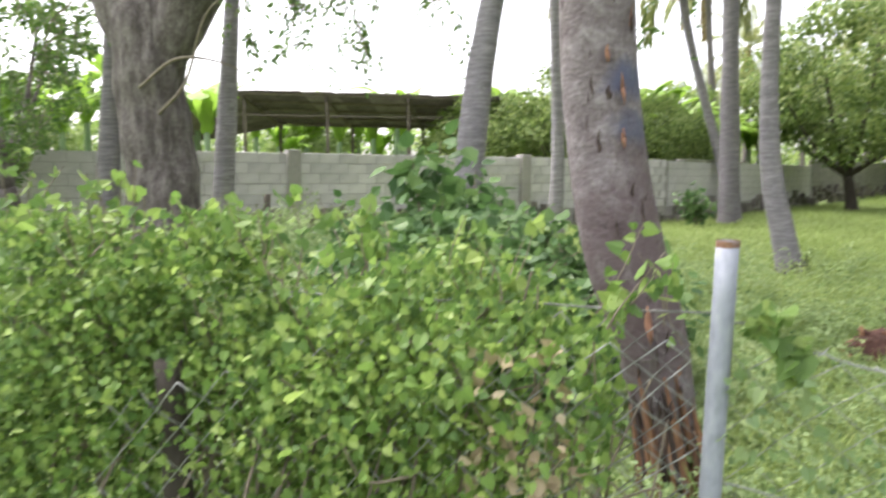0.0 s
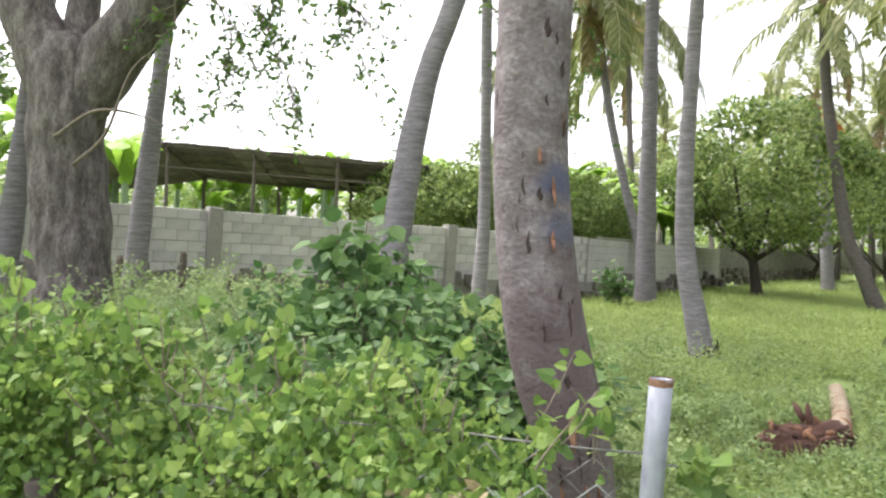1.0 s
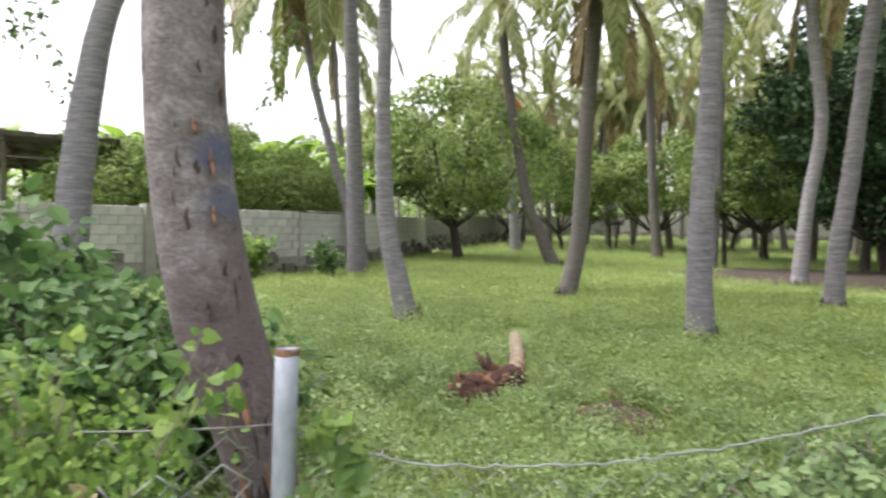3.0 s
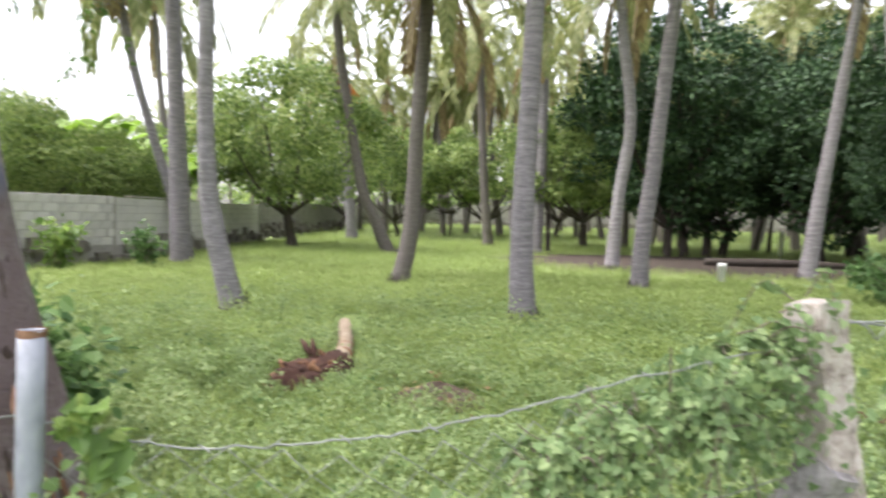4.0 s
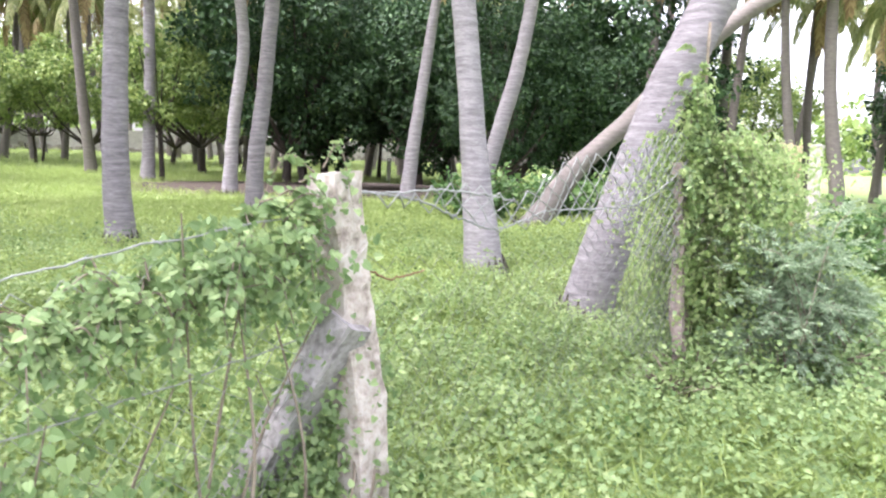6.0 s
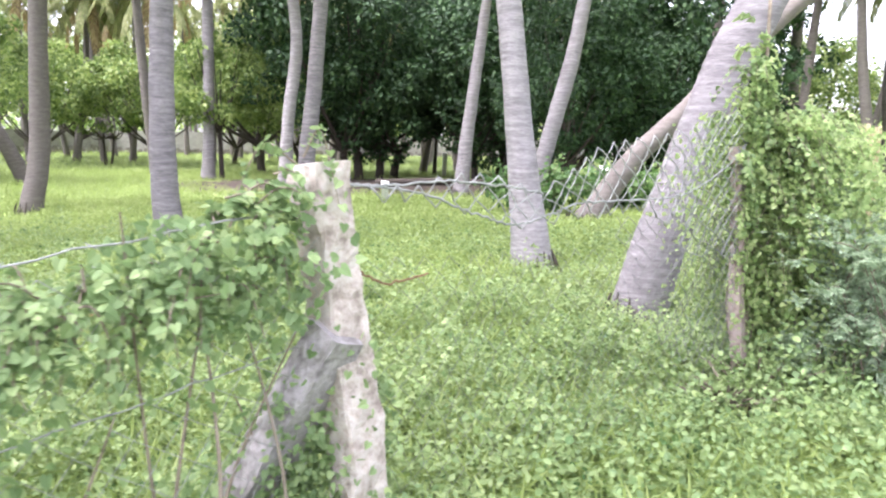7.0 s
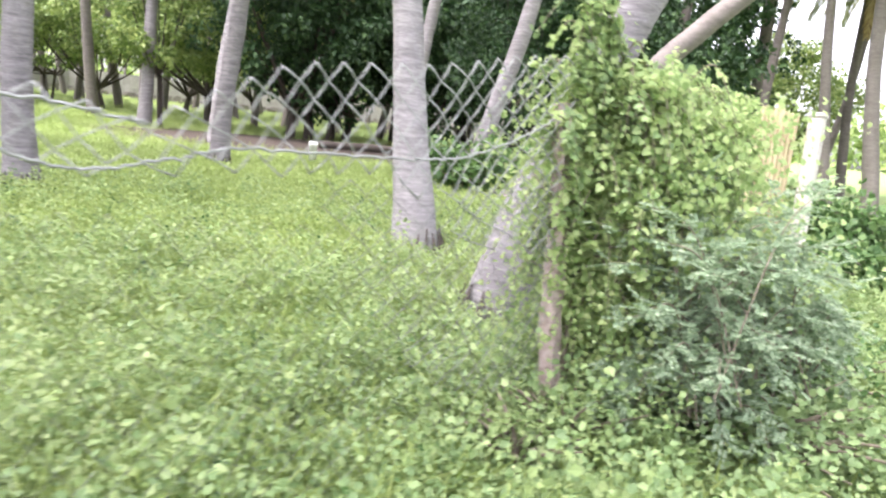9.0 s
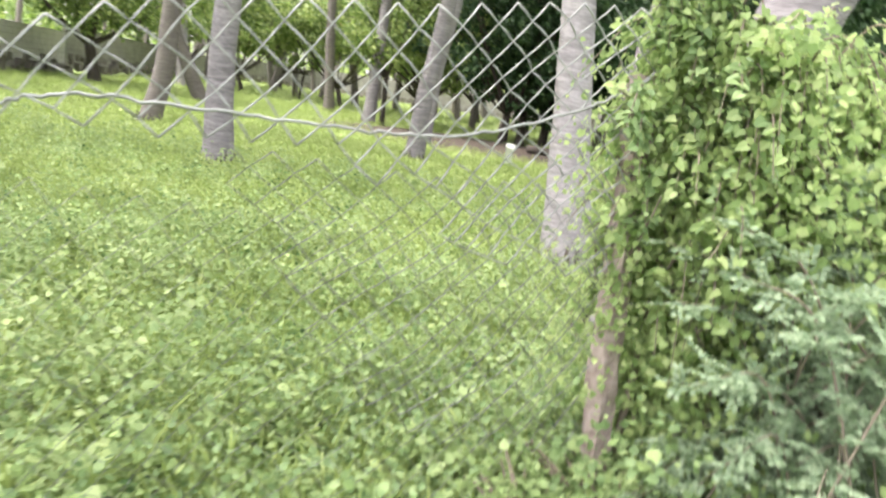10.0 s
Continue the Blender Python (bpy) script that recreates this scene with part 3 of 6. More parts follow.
for y, z in ((0.25, 2.72), (3.3, 2.6)):
    hang("tie_rod", boxes("tie_rod", [((7.6, 0.035, 0.04), pose(1.75, 0, 0))], M_TIMBER, 0.004), shed, pose(0, y, z, 0, 1.0, 0))

# ---- palms ----
def frond_mesh(name, rise, droop, length, material, pairs=42, hangdown=0.5, seed=1, leaflet=0.55):
    """A feathered palm leaf that leaves the crown along +x at the angle rise and bends down by droop."""
    g = np.random.default_rng(seed)
    n = 14
    ang = radians(rise) - radians(droop) * (np.linspace(0, 1, n) ** 1.3)
    step = length / (n - 1)
    x = np.concatenate([[0], np.cumsum(np.cos(ang[:-1]) * step)])
    z = np.concatenate([[0], np.cumsum(np.sin(ang[:-1]) * step)])
    side = 0.06 * length * np.sin(np.linspace(0, 2, n)) * g.uniform(-1, 1)
    rows = np.stack([x, side, z, np.linspace(0.035, 0.008, n)], -1)
    co, f = tube(rows, 4, caps=False)
    f = np.concatenate([f[:, [0, 1, 2]], f[:, [0, 2, 3]]])
    u = np.repeat(np.linspace(0.16, 1.0, pairs), 2)
    sgn = np.tile([1.0, -1.0], pairs)
    u = np.clip(u + g.normal(0, 0.006, len(u)), 0, 1)
    c = np.stack([np.interp(u, np.linspace(0, 1, n), rows[:, k]) for k in range(3)], -1)
    a = np.interp(u, np.linspace(0, 1, n), ang)
    t = np.stack([np.cos(a), np.zeros_like(a), np.sin(a)], -1)
    up = np.stack([-np.sin(a), np.zeros_like(a), np.cos(a)], -1)
    lat = np.stack([np.zeros_like(a), sgn, np.zeros_like(a)], -1)
    hd = hangdown * g.uniform(0.6, 1.5, len(u))
    d1 = unit(t * (0.55 + 0.4 * u)[:, None] + lat + up * 0.15 + np.stack([np.zeros_like(a)] * 2 + [-hd * 0.5], -1) + g.normal(0, 0.08, (len(u), 3)))
    d2 = unit(d1 + np.stack([np.zeros_like(a)] * 2 + [-hd * 1.6], -1))
    ln = (leaflet * np.sin(np.pi * np.clip(0.12 + 0.8 * u, 0, 1)) ** 0.7 * g.uniform(0.8, 1.1, len(u)))[:, None]
    w = unit(np.cross(d1, up)) * 0.035
    p1, p2 = c + d1 * ln * 0.5, c + d1 * ln * 0.5 + d2 * ln * 0.5
    lc = np.stack([c - w * 0.5, c + w * 0.5, p1 + w, p1 - w, p2], 1).reshape(-1, 3)
    o = np.arange(len(u))[:, None] * 5
    lf = np.concatenate([o + np.array([0, 1, 2]), o + np.array([0, 2, 3]), o + np.array([3, 2, 4])])
    co, f = join((co, f), (lc, lf))
    return fast_mesh(name, co, f, material)


FRONDS = [frond_mesh("frond", 68, 55, 3.4, M_FROND, hangdown=0.35, seed=1), frond_mesh("frond", 45, 80, 3.7, M_FROND, hangdown=0.6, seed=2),
          frond_mesh("frond", 22, 90, 3.8, M_FROND, hangdown=0.9, seed=3), frond_mesh("frond", -5, 75, 3.6, M_FROND, hangdown=1.0, seed=4),
          frond_mesh("frond", -35, 52, 3.4, M_FROND, hangdown=0.8, seed=5)]
DEAD = [frond_mesh("frond", -62, 28, 3.2, M_FROND_DRY, hangdown=0.7, seed=6), frond_mesh("frond", -75, 14, 2.8, M_FROND_DRY, hangdown=0.5, seed=7)]
ORANGE = frond_mesh("frond", -38, 52, 3.4, M_FROND_ORANGE, 60, hangdown=0.5, seed=8, leaflet=0.8)
DROOP = frond_mesh("frond", 15, 100, 4.2, M_FROND_DRY, hangdown=1.6, seed=9, leaflet=0.8)
SKIRT = frond_mesh("frond", -20, 66, 5.4, M_FROND, 80, hangdown=1.5, seed=10, leaflet=0.9)
husk = tube_mesh("fibre_sheath", *tube(spline([(0, 0, -0.5, 0.13), (0, 0, -0.1, 0.2), (0, 0, 0.35, 0.17), (0, 0, 0.7, 0.06)], 4), 9, wobble=0.12), M_FROND_DRY)
nut_bm = bmesh.new()
bmesh.ops.create_icosphere(nut_bm, subdivisions=2, radius=0.12)
bmesh.ops.scale(nut_bm, vec=(1, 1, 1.25), verts=nut_bm.verts)
nut = bpy.data.meshes.new("coconut")
nut_bm.to_mesh(nut)
nut.materials.append(M_MANGO)


def crown_on(palm, top, count, dead, seed, extra=()):
    g = random.Random(seed)
    at = Matrix.Translation(top)
    hang("fibre_sheath", husk, palm, at)
    for k in range(count):
        u = k / count
        me = FRONDS[min(4, int(u * 5))]
        hang("frond", me, palm, at @ pose(0, 0, 0.35 - 0.35 * u, g.uniform(-14, 14), g.uniform(-9, 9), k * 137.5 + g.uniform(-14, 14)))
    for k in range(dead):
        hang("frond", DEAD[k % 2], palm, at @ pose(0, 0, -0.15, g.uniform(-10, 10), g.uniform(-8, 8), g.uniform(0, 360)), "brown withered hanging palm leaf")
    for k in range(5):
        a = g.uniform(0, 6.28)
        hang("coconut", nut, palm, at @ pose(0.24 * math.cos(a), 0.24 * math.sin(a), -0.12 - 0.14 * (k % 2), 0, 0, 0))
    for me, turn, words in extra:
        hang("frond", me, palm, at @ pose(0, 0, -0.1, 0, 0, turn), words)


def palm(pts, height, seed, label, material=M_PALM, seg=14, ring=0.075, count=24, dead=2, extra=(), fine=8, lip=0.024):
    """A coconut palm through points of x, y, z, radius, carried on upwards to its crown."""
    p = [list(q) for q in pts]
    bx, by = p[0][0], p[0][1]
    bz = float(gz(bx, by))
    last, before = np.array(p[-1]), np.array(p[-2])
    lean = (last - before)[:2] / max(0.3, (last - before)[2])
    lift = height - last[2]
    if lift > 0.6:
        for u in (0.5, 1.0):
            p.append([last[0] + lean[0] * lift * u * (1 - 0.35 * u), last[1] + lean[1] * lift * u * (1 - 0.35 * u), last[2] + lift * u, max(0.095, last[3] * (1 - 0.18 * u))])
    p[0][2] = bz - 0.15
    p = [[x - bx, y - by, z - bz, r] for x, y, z, r in p]
    # swollen foot
    p.insert(1, [p[0][0] * 0.7 + p[1][0] * 0.3, p[0][1] * 0.7 + p[1][1] * 0.3, p[0][2] * 0.7 + p[1][2] * 0.3, p[0][3] * 0.98])
    p[0][3] *= 1.22
    rows = spline(p, fine)
    arc = np.concatenate([[0], np.cumsum(np.linalg.norm(np.diff(rows[:, :3], axis=0), axis=1))])
    if ring:
        s = np.arange(0, arc[-1], ring / 3)
        rows = np.stack([np.interp(s, arc, rows[:, k]) for k in range(4)], -1)
    ob = empty("coconut_palm", (bx, by, bz))
    tagged(ob, label, "palm tree", "coconut palms")
    hang("trunk", tube_mesh("trunk", *tube(rows, seg, ring, 0.05, seed=seed, lip=lip), material), ob)
    # ragged skirt of short roots round the foot
    g = np.random.default_rng(seed)
    foot = []
    for k in range(26):
        a = k / 26 * 2 * np.pi + g.uniform(-0.15, 0.15)
        r0, h, out = p[1][3], g.uniform(0.08, 0.24), g.uniform(1.2, 1.6)
        c, d = math.cos(a), math.sin(a)
        foot.append(tube(np.array([(r0 * c * 0.95, r0 * d * 0.95, h, 0.008), (r0 * c * 1.12, r0 * d * 1.12, h * 0.5, 0.016), (r0 * c * out, r0 * d * out, -0.03, 0.014)]), 5, caps=False))
    hang("root_skirt", tube_mesh("root_skirt", *join(*foot), M_MBARK), ob, None, "dark brown matted roots")
    crown_on(ob, Vector(rows[-1, :3]), count, dead, seed, extra)
    return ob


GREY = "tall coconut palm with grey ringed trunk in grass"
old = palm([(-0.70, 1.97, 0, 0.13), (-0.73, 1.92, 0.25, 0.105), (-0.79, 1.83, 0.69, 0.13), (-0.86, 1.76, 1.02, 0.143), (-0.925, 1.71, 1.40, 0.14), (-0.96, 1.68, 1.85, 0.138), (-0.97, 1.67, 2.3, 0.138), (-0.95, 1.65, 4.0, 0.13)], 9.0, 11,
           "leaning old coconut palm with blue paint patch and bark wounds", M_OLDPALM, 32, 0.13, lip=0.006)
palm([(-10.35, 1.62, 0, 0.18), (-10.31, 1.67, 0.29, 0.17), (-10.21, 1.79, 1.76, 0.15)], 9, 12, GREY)
palm([(-10.68, 3.5, 0, 0.19), (-10.6, 3.6, 1.76, 0.16), (-10.48, 3.73, 4.16, 0.12)], 10, 13, GREY)
palm([(-5.46, 4.5, 0, 0.19), (-5.42, 4.56, 0.76, 0.165), (-5.37, 4.62, 1.97, 0.155), (-5.23, 4.77, 3.3, 0.13), (-5.07, 4.94, 4.06, 0.12)], 9.5, 14, "curved coconut palm rising behind a leafy shrub")
palm([(-9.12, 9.7, 0, 0.16), (-9.13, 9.7, 2.27, 0.12), (-9.27, 9.55, 6.19, 0.11)], 10, 15, GREY, seg=10)
palm([(-9.05, 15.69, 0, 0.25), (-9.19, 15.53, 4.92, 0.19), (-9.27, 15.44, 7.79, 0.17)], 11, 16, GREY, seg=10)
palm([(-3.99, 9.077, 0, 0.171), (-4.265, 8.858, 1.4, 0.133), (-4.322, 8.801, 2.587, 0.114), (-4.322, 8.792, 4.164, 0.1), (-4.322, 8.801, 4.953, 0.095)], 9.3, 17, GREY)
palm([(-10.7, 18.6, 0, 0.17), (-11.01, 18.39, 1.41, 0.14), (-11.95, 17.84, 5.25, 0.13), (-12.48, 17.52, 8.38, 0.12)], 9.6, 18, "slanting coconut palm with long drooping dry leaves", seg=8, count=16, dead=6,
     extra=[(DROOP, a, "long drooping dry palm leaf") for a in (-140, -100, -60, 20, 90, 160)] + [(SKIRT, a, "long hanging yellowish palm leaf") for a in (-165, -120, -80, -45, -10, 35, 75, 130)])
palm([(-10.79, 33.41, 0, 0.28), (-11.13, 33.2, 3.6, 0.25), (-11.6, 32.92, 7.3, 0.24)], 8.5, 19, "coconut palm with a withered orange leaf in its crown", seg=8, ring=0.15, count=26, dead=0,
     extra=[(ORANGE, a, "withered orange palm leaf") for a in (10, -4, 24, -18)])
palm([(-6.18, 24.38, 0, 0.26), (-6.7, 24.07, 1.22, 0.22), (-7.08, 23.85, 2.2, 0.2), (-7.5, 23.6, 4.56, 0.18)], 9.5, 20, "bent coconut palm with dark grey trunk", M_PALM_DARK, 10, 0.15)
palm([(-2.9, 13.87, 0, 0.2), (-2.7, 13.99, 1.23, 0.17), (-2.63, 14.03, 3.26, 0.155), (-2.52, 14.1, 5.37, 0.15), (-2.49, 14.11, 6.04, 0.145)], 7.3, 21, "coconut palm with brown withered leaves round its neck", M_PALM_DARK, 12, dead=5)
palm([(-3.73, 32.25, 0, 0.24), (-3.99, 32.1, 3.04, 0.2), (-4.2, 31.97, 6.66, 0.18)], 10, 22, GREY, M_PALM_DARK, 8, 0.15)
palm([(0.07, 9.585, 0, 0.191), (0.022, 9.556, 1.218, 0.153), (0.06, 9.575, 2.635, 0.142), (0.108, 9.604, 4.376, 0.124)], 8.4, 23, "coconut palm with clearly ringed grey trunk in grass")
palm([(-1.17, 27.4, 0, 0.24), (-1.06, 27.41, 2.84, 0.2), (-1.04, 27.41, 7.21, 0.18)], 9.5, 24, GREY, M_PALM, 8, 0.15, dead=3)
palm([(1.54, 20.5, 0, 0.2), (1.68, 20.51, 2.07, 0.17), (1.93, 20.52, 4.21, 0.16), (1.66, 20.51, 6.45, 0.15)], 8.6, 25, GREY, M_PALM, 10, 0.1, dead=3)
palm([(1.93, 14.6, 0, 0.2), (1.97, 14.6, 1.06, 0.165), (2.13, 14.61, 2.48, 0.15), (2.31, 14.62, 4.56, 0.14), (2.42, 14.62, 5.71, 0.13)], 8.4, 26, GREY, M_PALM, 12, dead=3)
palm([(6.3, 19.1, 0, 0.22), (6.52, 19.11, 1.93, 0.18), (6.82, 19.13, 4.2, 0.15), (7.12, 19.14, 6.44, 0.12)], 9.0, 27, GREY, M_PALM, 10, 0.1, dead=3)
palm([(4.05, 7.04, 0, 0.21), (3.87, 7.03, 1.16, 0.15), (3.71, 7.02, 2.43, 0.13), (3.58, 7.01, 3.51, 0.12)], 8.2, 28, "slender coconut palm with pale lichened grey trunk", lip=0.012)
palm([(7.3, 16.2, 0, 0.22), (7.75, 16.1, 1.7, 0.2), (8.2, 15.95, 3.6, 0.18), (8.5, 15.9, 5.6, 0.16)], 9.5, 29, "slanting coconut palm with pale grey trunk", seg=10)
palm([(4.07, 4.9, 0, 0.215), (4.11, 4.87, 0.2, 0.208), (4.32, 4.79, 1.02, 0.185), (4.54, 4.71, 1.75, 0.168), (4.72, 4.66, 2.2, 0.16), (4.93, 4.61, 2.65, 0.157), (5.9, 4.35, 4.6, 0.15)], 8.0, 30,
     "thick strongly leaning coconut palm with ringed grey trunk", M_PALM, 26, 0.085)
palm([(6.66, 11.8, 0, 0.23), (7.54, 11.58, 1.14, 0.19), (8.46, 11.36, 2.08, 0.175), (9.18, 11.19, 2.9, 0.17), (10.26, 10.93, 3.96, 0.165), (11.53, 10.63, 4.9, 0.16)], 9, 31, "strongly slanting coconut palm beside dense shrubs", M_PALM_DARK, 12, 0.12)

# wounds on the old palm
for (x, y, z, w, h, m, words) in ((-0.84, 1.60, 1.72, 0.022, 0.05, M_WOUND, "raw orange bark wound"), (-0.80, 1.64, 1.60, 0.016, 0.09, M_WOUND, "raw orange bark wound"), (-0.79, 1.64, 1.43, 0.018, 0.06, M_WOUND, "raw orange bark wound"),
                             (-0.91, 1.58, 1.70, 0.012, 0.03, M_CRACK, "dark crack"), (-0.72, 1.67, 1.17, 0.012, 0.10, M_CRACK, "dark crack"), (-0.79, 1.62, 1.12, 0.014, 0.06, M_CRACK, "dark crack"),
                             (-0.70, 1.70, 0.78, 0.03, 0.12, M_WOUND, "raw orange bark wound"), (-0.68, 1.73, 0.66, 0.012, 0.1, M_CRACK, "dark crack"), (-0.86, 1.60, 1.52, 0.01, 0.025, M_CRACK, "dark crack")):
    g = np.random.default_rng(int(abs(z) * 1000))
    co, f = tube(spline([(0, 0, -h * 0.6, 0.002), (0.008, 0, -h * 0.3, w * 0.6), (-0.008, 0.002, 0.05 * h, w * 0.85), (0.01, 0, h * 0.35, w * 0.45), (0, 0, h * 0.6, 0.002)], 4), 9, wobble=0.3, seed=int(z * 100))
    co[:, 1] *= 0.5
    hang("bark_wound", tube_mesh("bark_wound", co, f, m), old, pose(x + 0.70, y - 1.97, z, 8, 0, -42), words)
# small cracks and pits scattered over the bark that faces the road
for k in range(34):
    z = 0.45 + 1.9 * rng.uniform(0, 1) ** 1.2
    ax = np.interp(z, (0.25, 0.69, 1.02, 1.40, 1.85, 2.3), (-0.73, -0.79, -0.86, -0.925, -0.96, -0.97)) + 0.70
    ay = np.interp(z, (0.25, 0.69, 1.02, 1.40, 1.85, 2.3), (1.92, 1.83, 1.76, 1.71, 1.68, 1.67)) - 1.97
    t = radians(rng.uniform(-110, 10))
    h, w = rng.uniform(0.015, 0.06), rng.uniform(0.004, 0.011)
    co, f = tube(spline([(0, 0, -h, 0.001), (0.004, 0, -h * 0.3, w), (-0.004, 0, h * 0.3, w * 0.8), (0, 0, h, 0.001)], 3), 7, wobble=0.3, seed=k)
    co[:, 1] *= 0.4
    hang("bark_crack", tube_mesh("bark_crack", co, f, M_WOUND if k % 9 == 4 else M_CRACK), old, pose(ax + 0.138 * math.cos(t), ay + 0.138 * math.sin(t), z, 8, 0, math.degrees(t) + 90))
# exposed roots at its foot
for k in range(16):
    a = k / 16 * 6.28 + rng.uniform(-0.2, 0.2)
    r = rng.uniform(0.18, 0.32)
    rows = spline([(0.06 * math.cos(a), 0.06 * math.sin(a), 0.3, 0.012), (0.13 * math.cos(a), 0.13 * math.sin(a), 0.12, 0.016), (r * math.cos(a), r * math.sin(a), -0.03, 0.011)], 4)
    hang("root", tube_mesh("root", *tube(rows, 6, wobble=0.15, seed=k), M_WOUND), old, pose(0, 0, 0), "orange-brown exposed root")

# shredded orange-brown fibre round the lowest part of its trunk
for k in range(15):
    t = radians(-130 + k * 9.5 + rng.uniform(-9, 9))
    hi = rng.uniform(0.22, 0.62)
    rows = []
    for z, r, w in ((hi, 0.128, 0.003), (hi * 0.75, 0.130, 0.012), (hi * 0.4, 0.136, 0.018), (0.0, 0.17, 0.022)):
        ax, ay = np.interp(z, (0.0, 0.25, 0.69, 1.02), (-0.71, -0.73, -0.79, -0.86)) + 0.70, np.interp(z, (0.0, 0.25, 0.69, 1.02), (1.96, 1.92, 1.83, 1.76)) - 1.97
        rows.append((ax + r * math.cos(t), ay + r * math.sin(t), z, w))
    hang("bark_strip", tube_mesh("bark_strip", *tube(spline(rows, 5), 7, wobble=0.3, seed=k), M_RAW if k % 3 else M_CRACK), old, None, "shredded orange-brown bark fibre")

# far palms
far_trunks = []
for k, (dx, h) in enumerate(((0.5, 9.5), (-0.9, 8.6), (1.3, 10.5), (-0.2, 11.2))):
    rows = spline([(0, 0, -0.2, 0.26), (dx * 0.1, 0, 0.6, 0.2), (dx * 0.6, 0.2, h * 0.45, 0.16), (dx, 0.1, h, 0.12)], 8)
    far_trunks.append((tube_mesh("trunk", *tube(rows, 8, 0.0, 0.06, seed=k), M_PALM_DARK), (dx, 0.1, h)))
protos = []
for k, (me, top) in enumerate(far_trunks):
    ob = empty("coconut_palm", (0, 0, 0))
    tagged(ob, "distant coconut palm with drooping yellowish-green leaves", "palm tree", "coconut palms")
    hang("trunk", me, ob)
    crown_on(ob, Vector(top), 26, 3, 50 + k)
    protos.append(ob)
spots = []
g = random.Random(5)
for row, (y0, n, x0, x1) in enumerate(((40, 5, -15, 16), (45, 8, -13, 20), (50, 9, -13, 24), (56, 10, -11, 30), (66, 16, -34, 34), (72, 18, -40, 44), (79, 18, -44, 50))):
    for k in range(n):
        spots.append((x0 + (x1 - x0) * (k + g.uniform(0.15, 0.85)) / n, y0 + g.uniform(-2, 2)))
spots += [(12.5, 28), (17, 31), (20, 24), (24, 30), (15, 20.5), (22, 17), (27, 22), (19, 12), (29, 14), (33, 27), (16.5, 18.5), (18.5, 21), (21, 19.5), (17.8, 15.2), (24, 24), (20.5, 28), (26, 18), (23, 12.5), (18.3, 17.2), (21, 15.2), (19.4, 14.4)]
spots += [(-24, 41), (-17.5, 29), (-19, 46), (2.5, 34.5), (5.0, 33.8), (8.2, 34), (6.6, 37), (10.5, 36), (4.0, 38), (13.0, 34.5), (9.5, 40), (-8, 42), (-14, 44)]
low_palms = [(-26 + 62 * (k + g.uniform(0.1, 0.9)) / 26, g.uniform(69, 76)) for k in range(26)] + [(-20, 33), (-23, 36), (-18.5, 38), (-26, 30), (-15.5, 35)]
for k, (x, y) in enumerate(spots):
    m = pose(x, y, float(gz(x, y)), 0, 0, g.uniform(0, 360)) @ Matrix.Scale(g.uniform(0.8, 1.15), 4)
    if k < 4:
        protos[k].matrix_basis = m
    else:
        ob = copy_thing(protos[k % 4], m)
        ob.matrix_basis = m
for k, (x, y) in enumerate(low_palms):
    m = pose(x, y, float(gz(x, y)), 0, 0, g.uniform(0, 360)) @ Matrix.Scale(g.uniform(0.5, 0.75), 4)
    copy_thing(protos[k % 4], m).matrix_basis = m


# ---- broadleaf trees ----
def clump_leaves(centres, radii, n, size, outline=DIAMOND, droop=-0.25):
    """Leaves on the skins of many small clumps."""
    k = rng.integers(0, len(centres), n)
    v = rand_dir(n)
    c = centres[k] + v * radii[k, None] * rng.uniform(0.55, 1.05, n)[:, None] * np.array([1, 1, 0.75])
    along = unit(v * 0.6 + rng.normal(size=(n, 3)) * 0.6 + np.array([0, 0, droop]))
    return leaves(c, along, unit(v + rng.normal(size=(n, 3)) * 0.5 + np.array([0, 0, 0.6])), size * rng.uniform(0.6, 1.3, n), outline)


def broad_tree(name, label, place, crown_r, z0, z1, n, material, bark, trunks=((0, 0),), leaf=0.2, clumps=70, seed=1, trunk_r=0.16, fork=None, limbs=9):
    ob = empty(name, (*place, float(gz(*place))))
    tagged(ob, label, "tree", "orchard trees")
    h = z1 - z0
    cs = []
    for k in range(clumps):
        v = rand_dir(1)[0]
        rad = rng.uniform(0.45, 1.0) ** 0.6
        zc = z0 + h * 0.5 + v[2] * rad * h * 0.5
        sq = 1.0 - 0.25 * max(0, (zc - z0) / h - 0.5)
        cs.append((v[0] * rad * crown_r * sq, v[1] * rad * crown_r * sq, zc))
    cs = np.array(cs)
    rs = rng.uniform(0.14, 0.26, clumps) * crown_r
    co, f = clump_leaves(cs, rs, n, leaf)
    pieces = []
    for i, (tx, ty) in enumerate(trunks):
        tz = fork if fork else z0 * 0.75 + 0.3
        bend = rng.uniform(-0.25, 0.25, 2)
        rows = spline([(tx, ty, -0.15, trunk_r * 1.35), (tx + bend[0] * 0.3, ty, 0.35, trunk_r), (tx + bend[0], ty + bend[1], tz, trunk_r * 0.85)], 5)
        pieces.append(tube(rows, 10, wobble=0.1, seed=seed + i))
        tip = rows[-1, :3]
        for c in cs[rng.choice(clumps, limbs, replace=False)]:
            mid = tip * 0.5 + c * 0.5 + np.array([0, 0, -0.25])
            if fork:
                mid = tip + (c - tip) * np.array([0.55, 0.55, 0.4])
            pieces.append(tube(spline([(*tip, trunk_r * 0.55), (*mid, trunk_r * 0.28), (*c, 0.0185)], 5), 7, wobble=0.1, seed=seed + i))
    hang("trunk", tube_mesh("trunk", *join(*pieces), bark), ob)
    hang("crown", fast_mesh("crown", co, f, material), ob)
    return ob


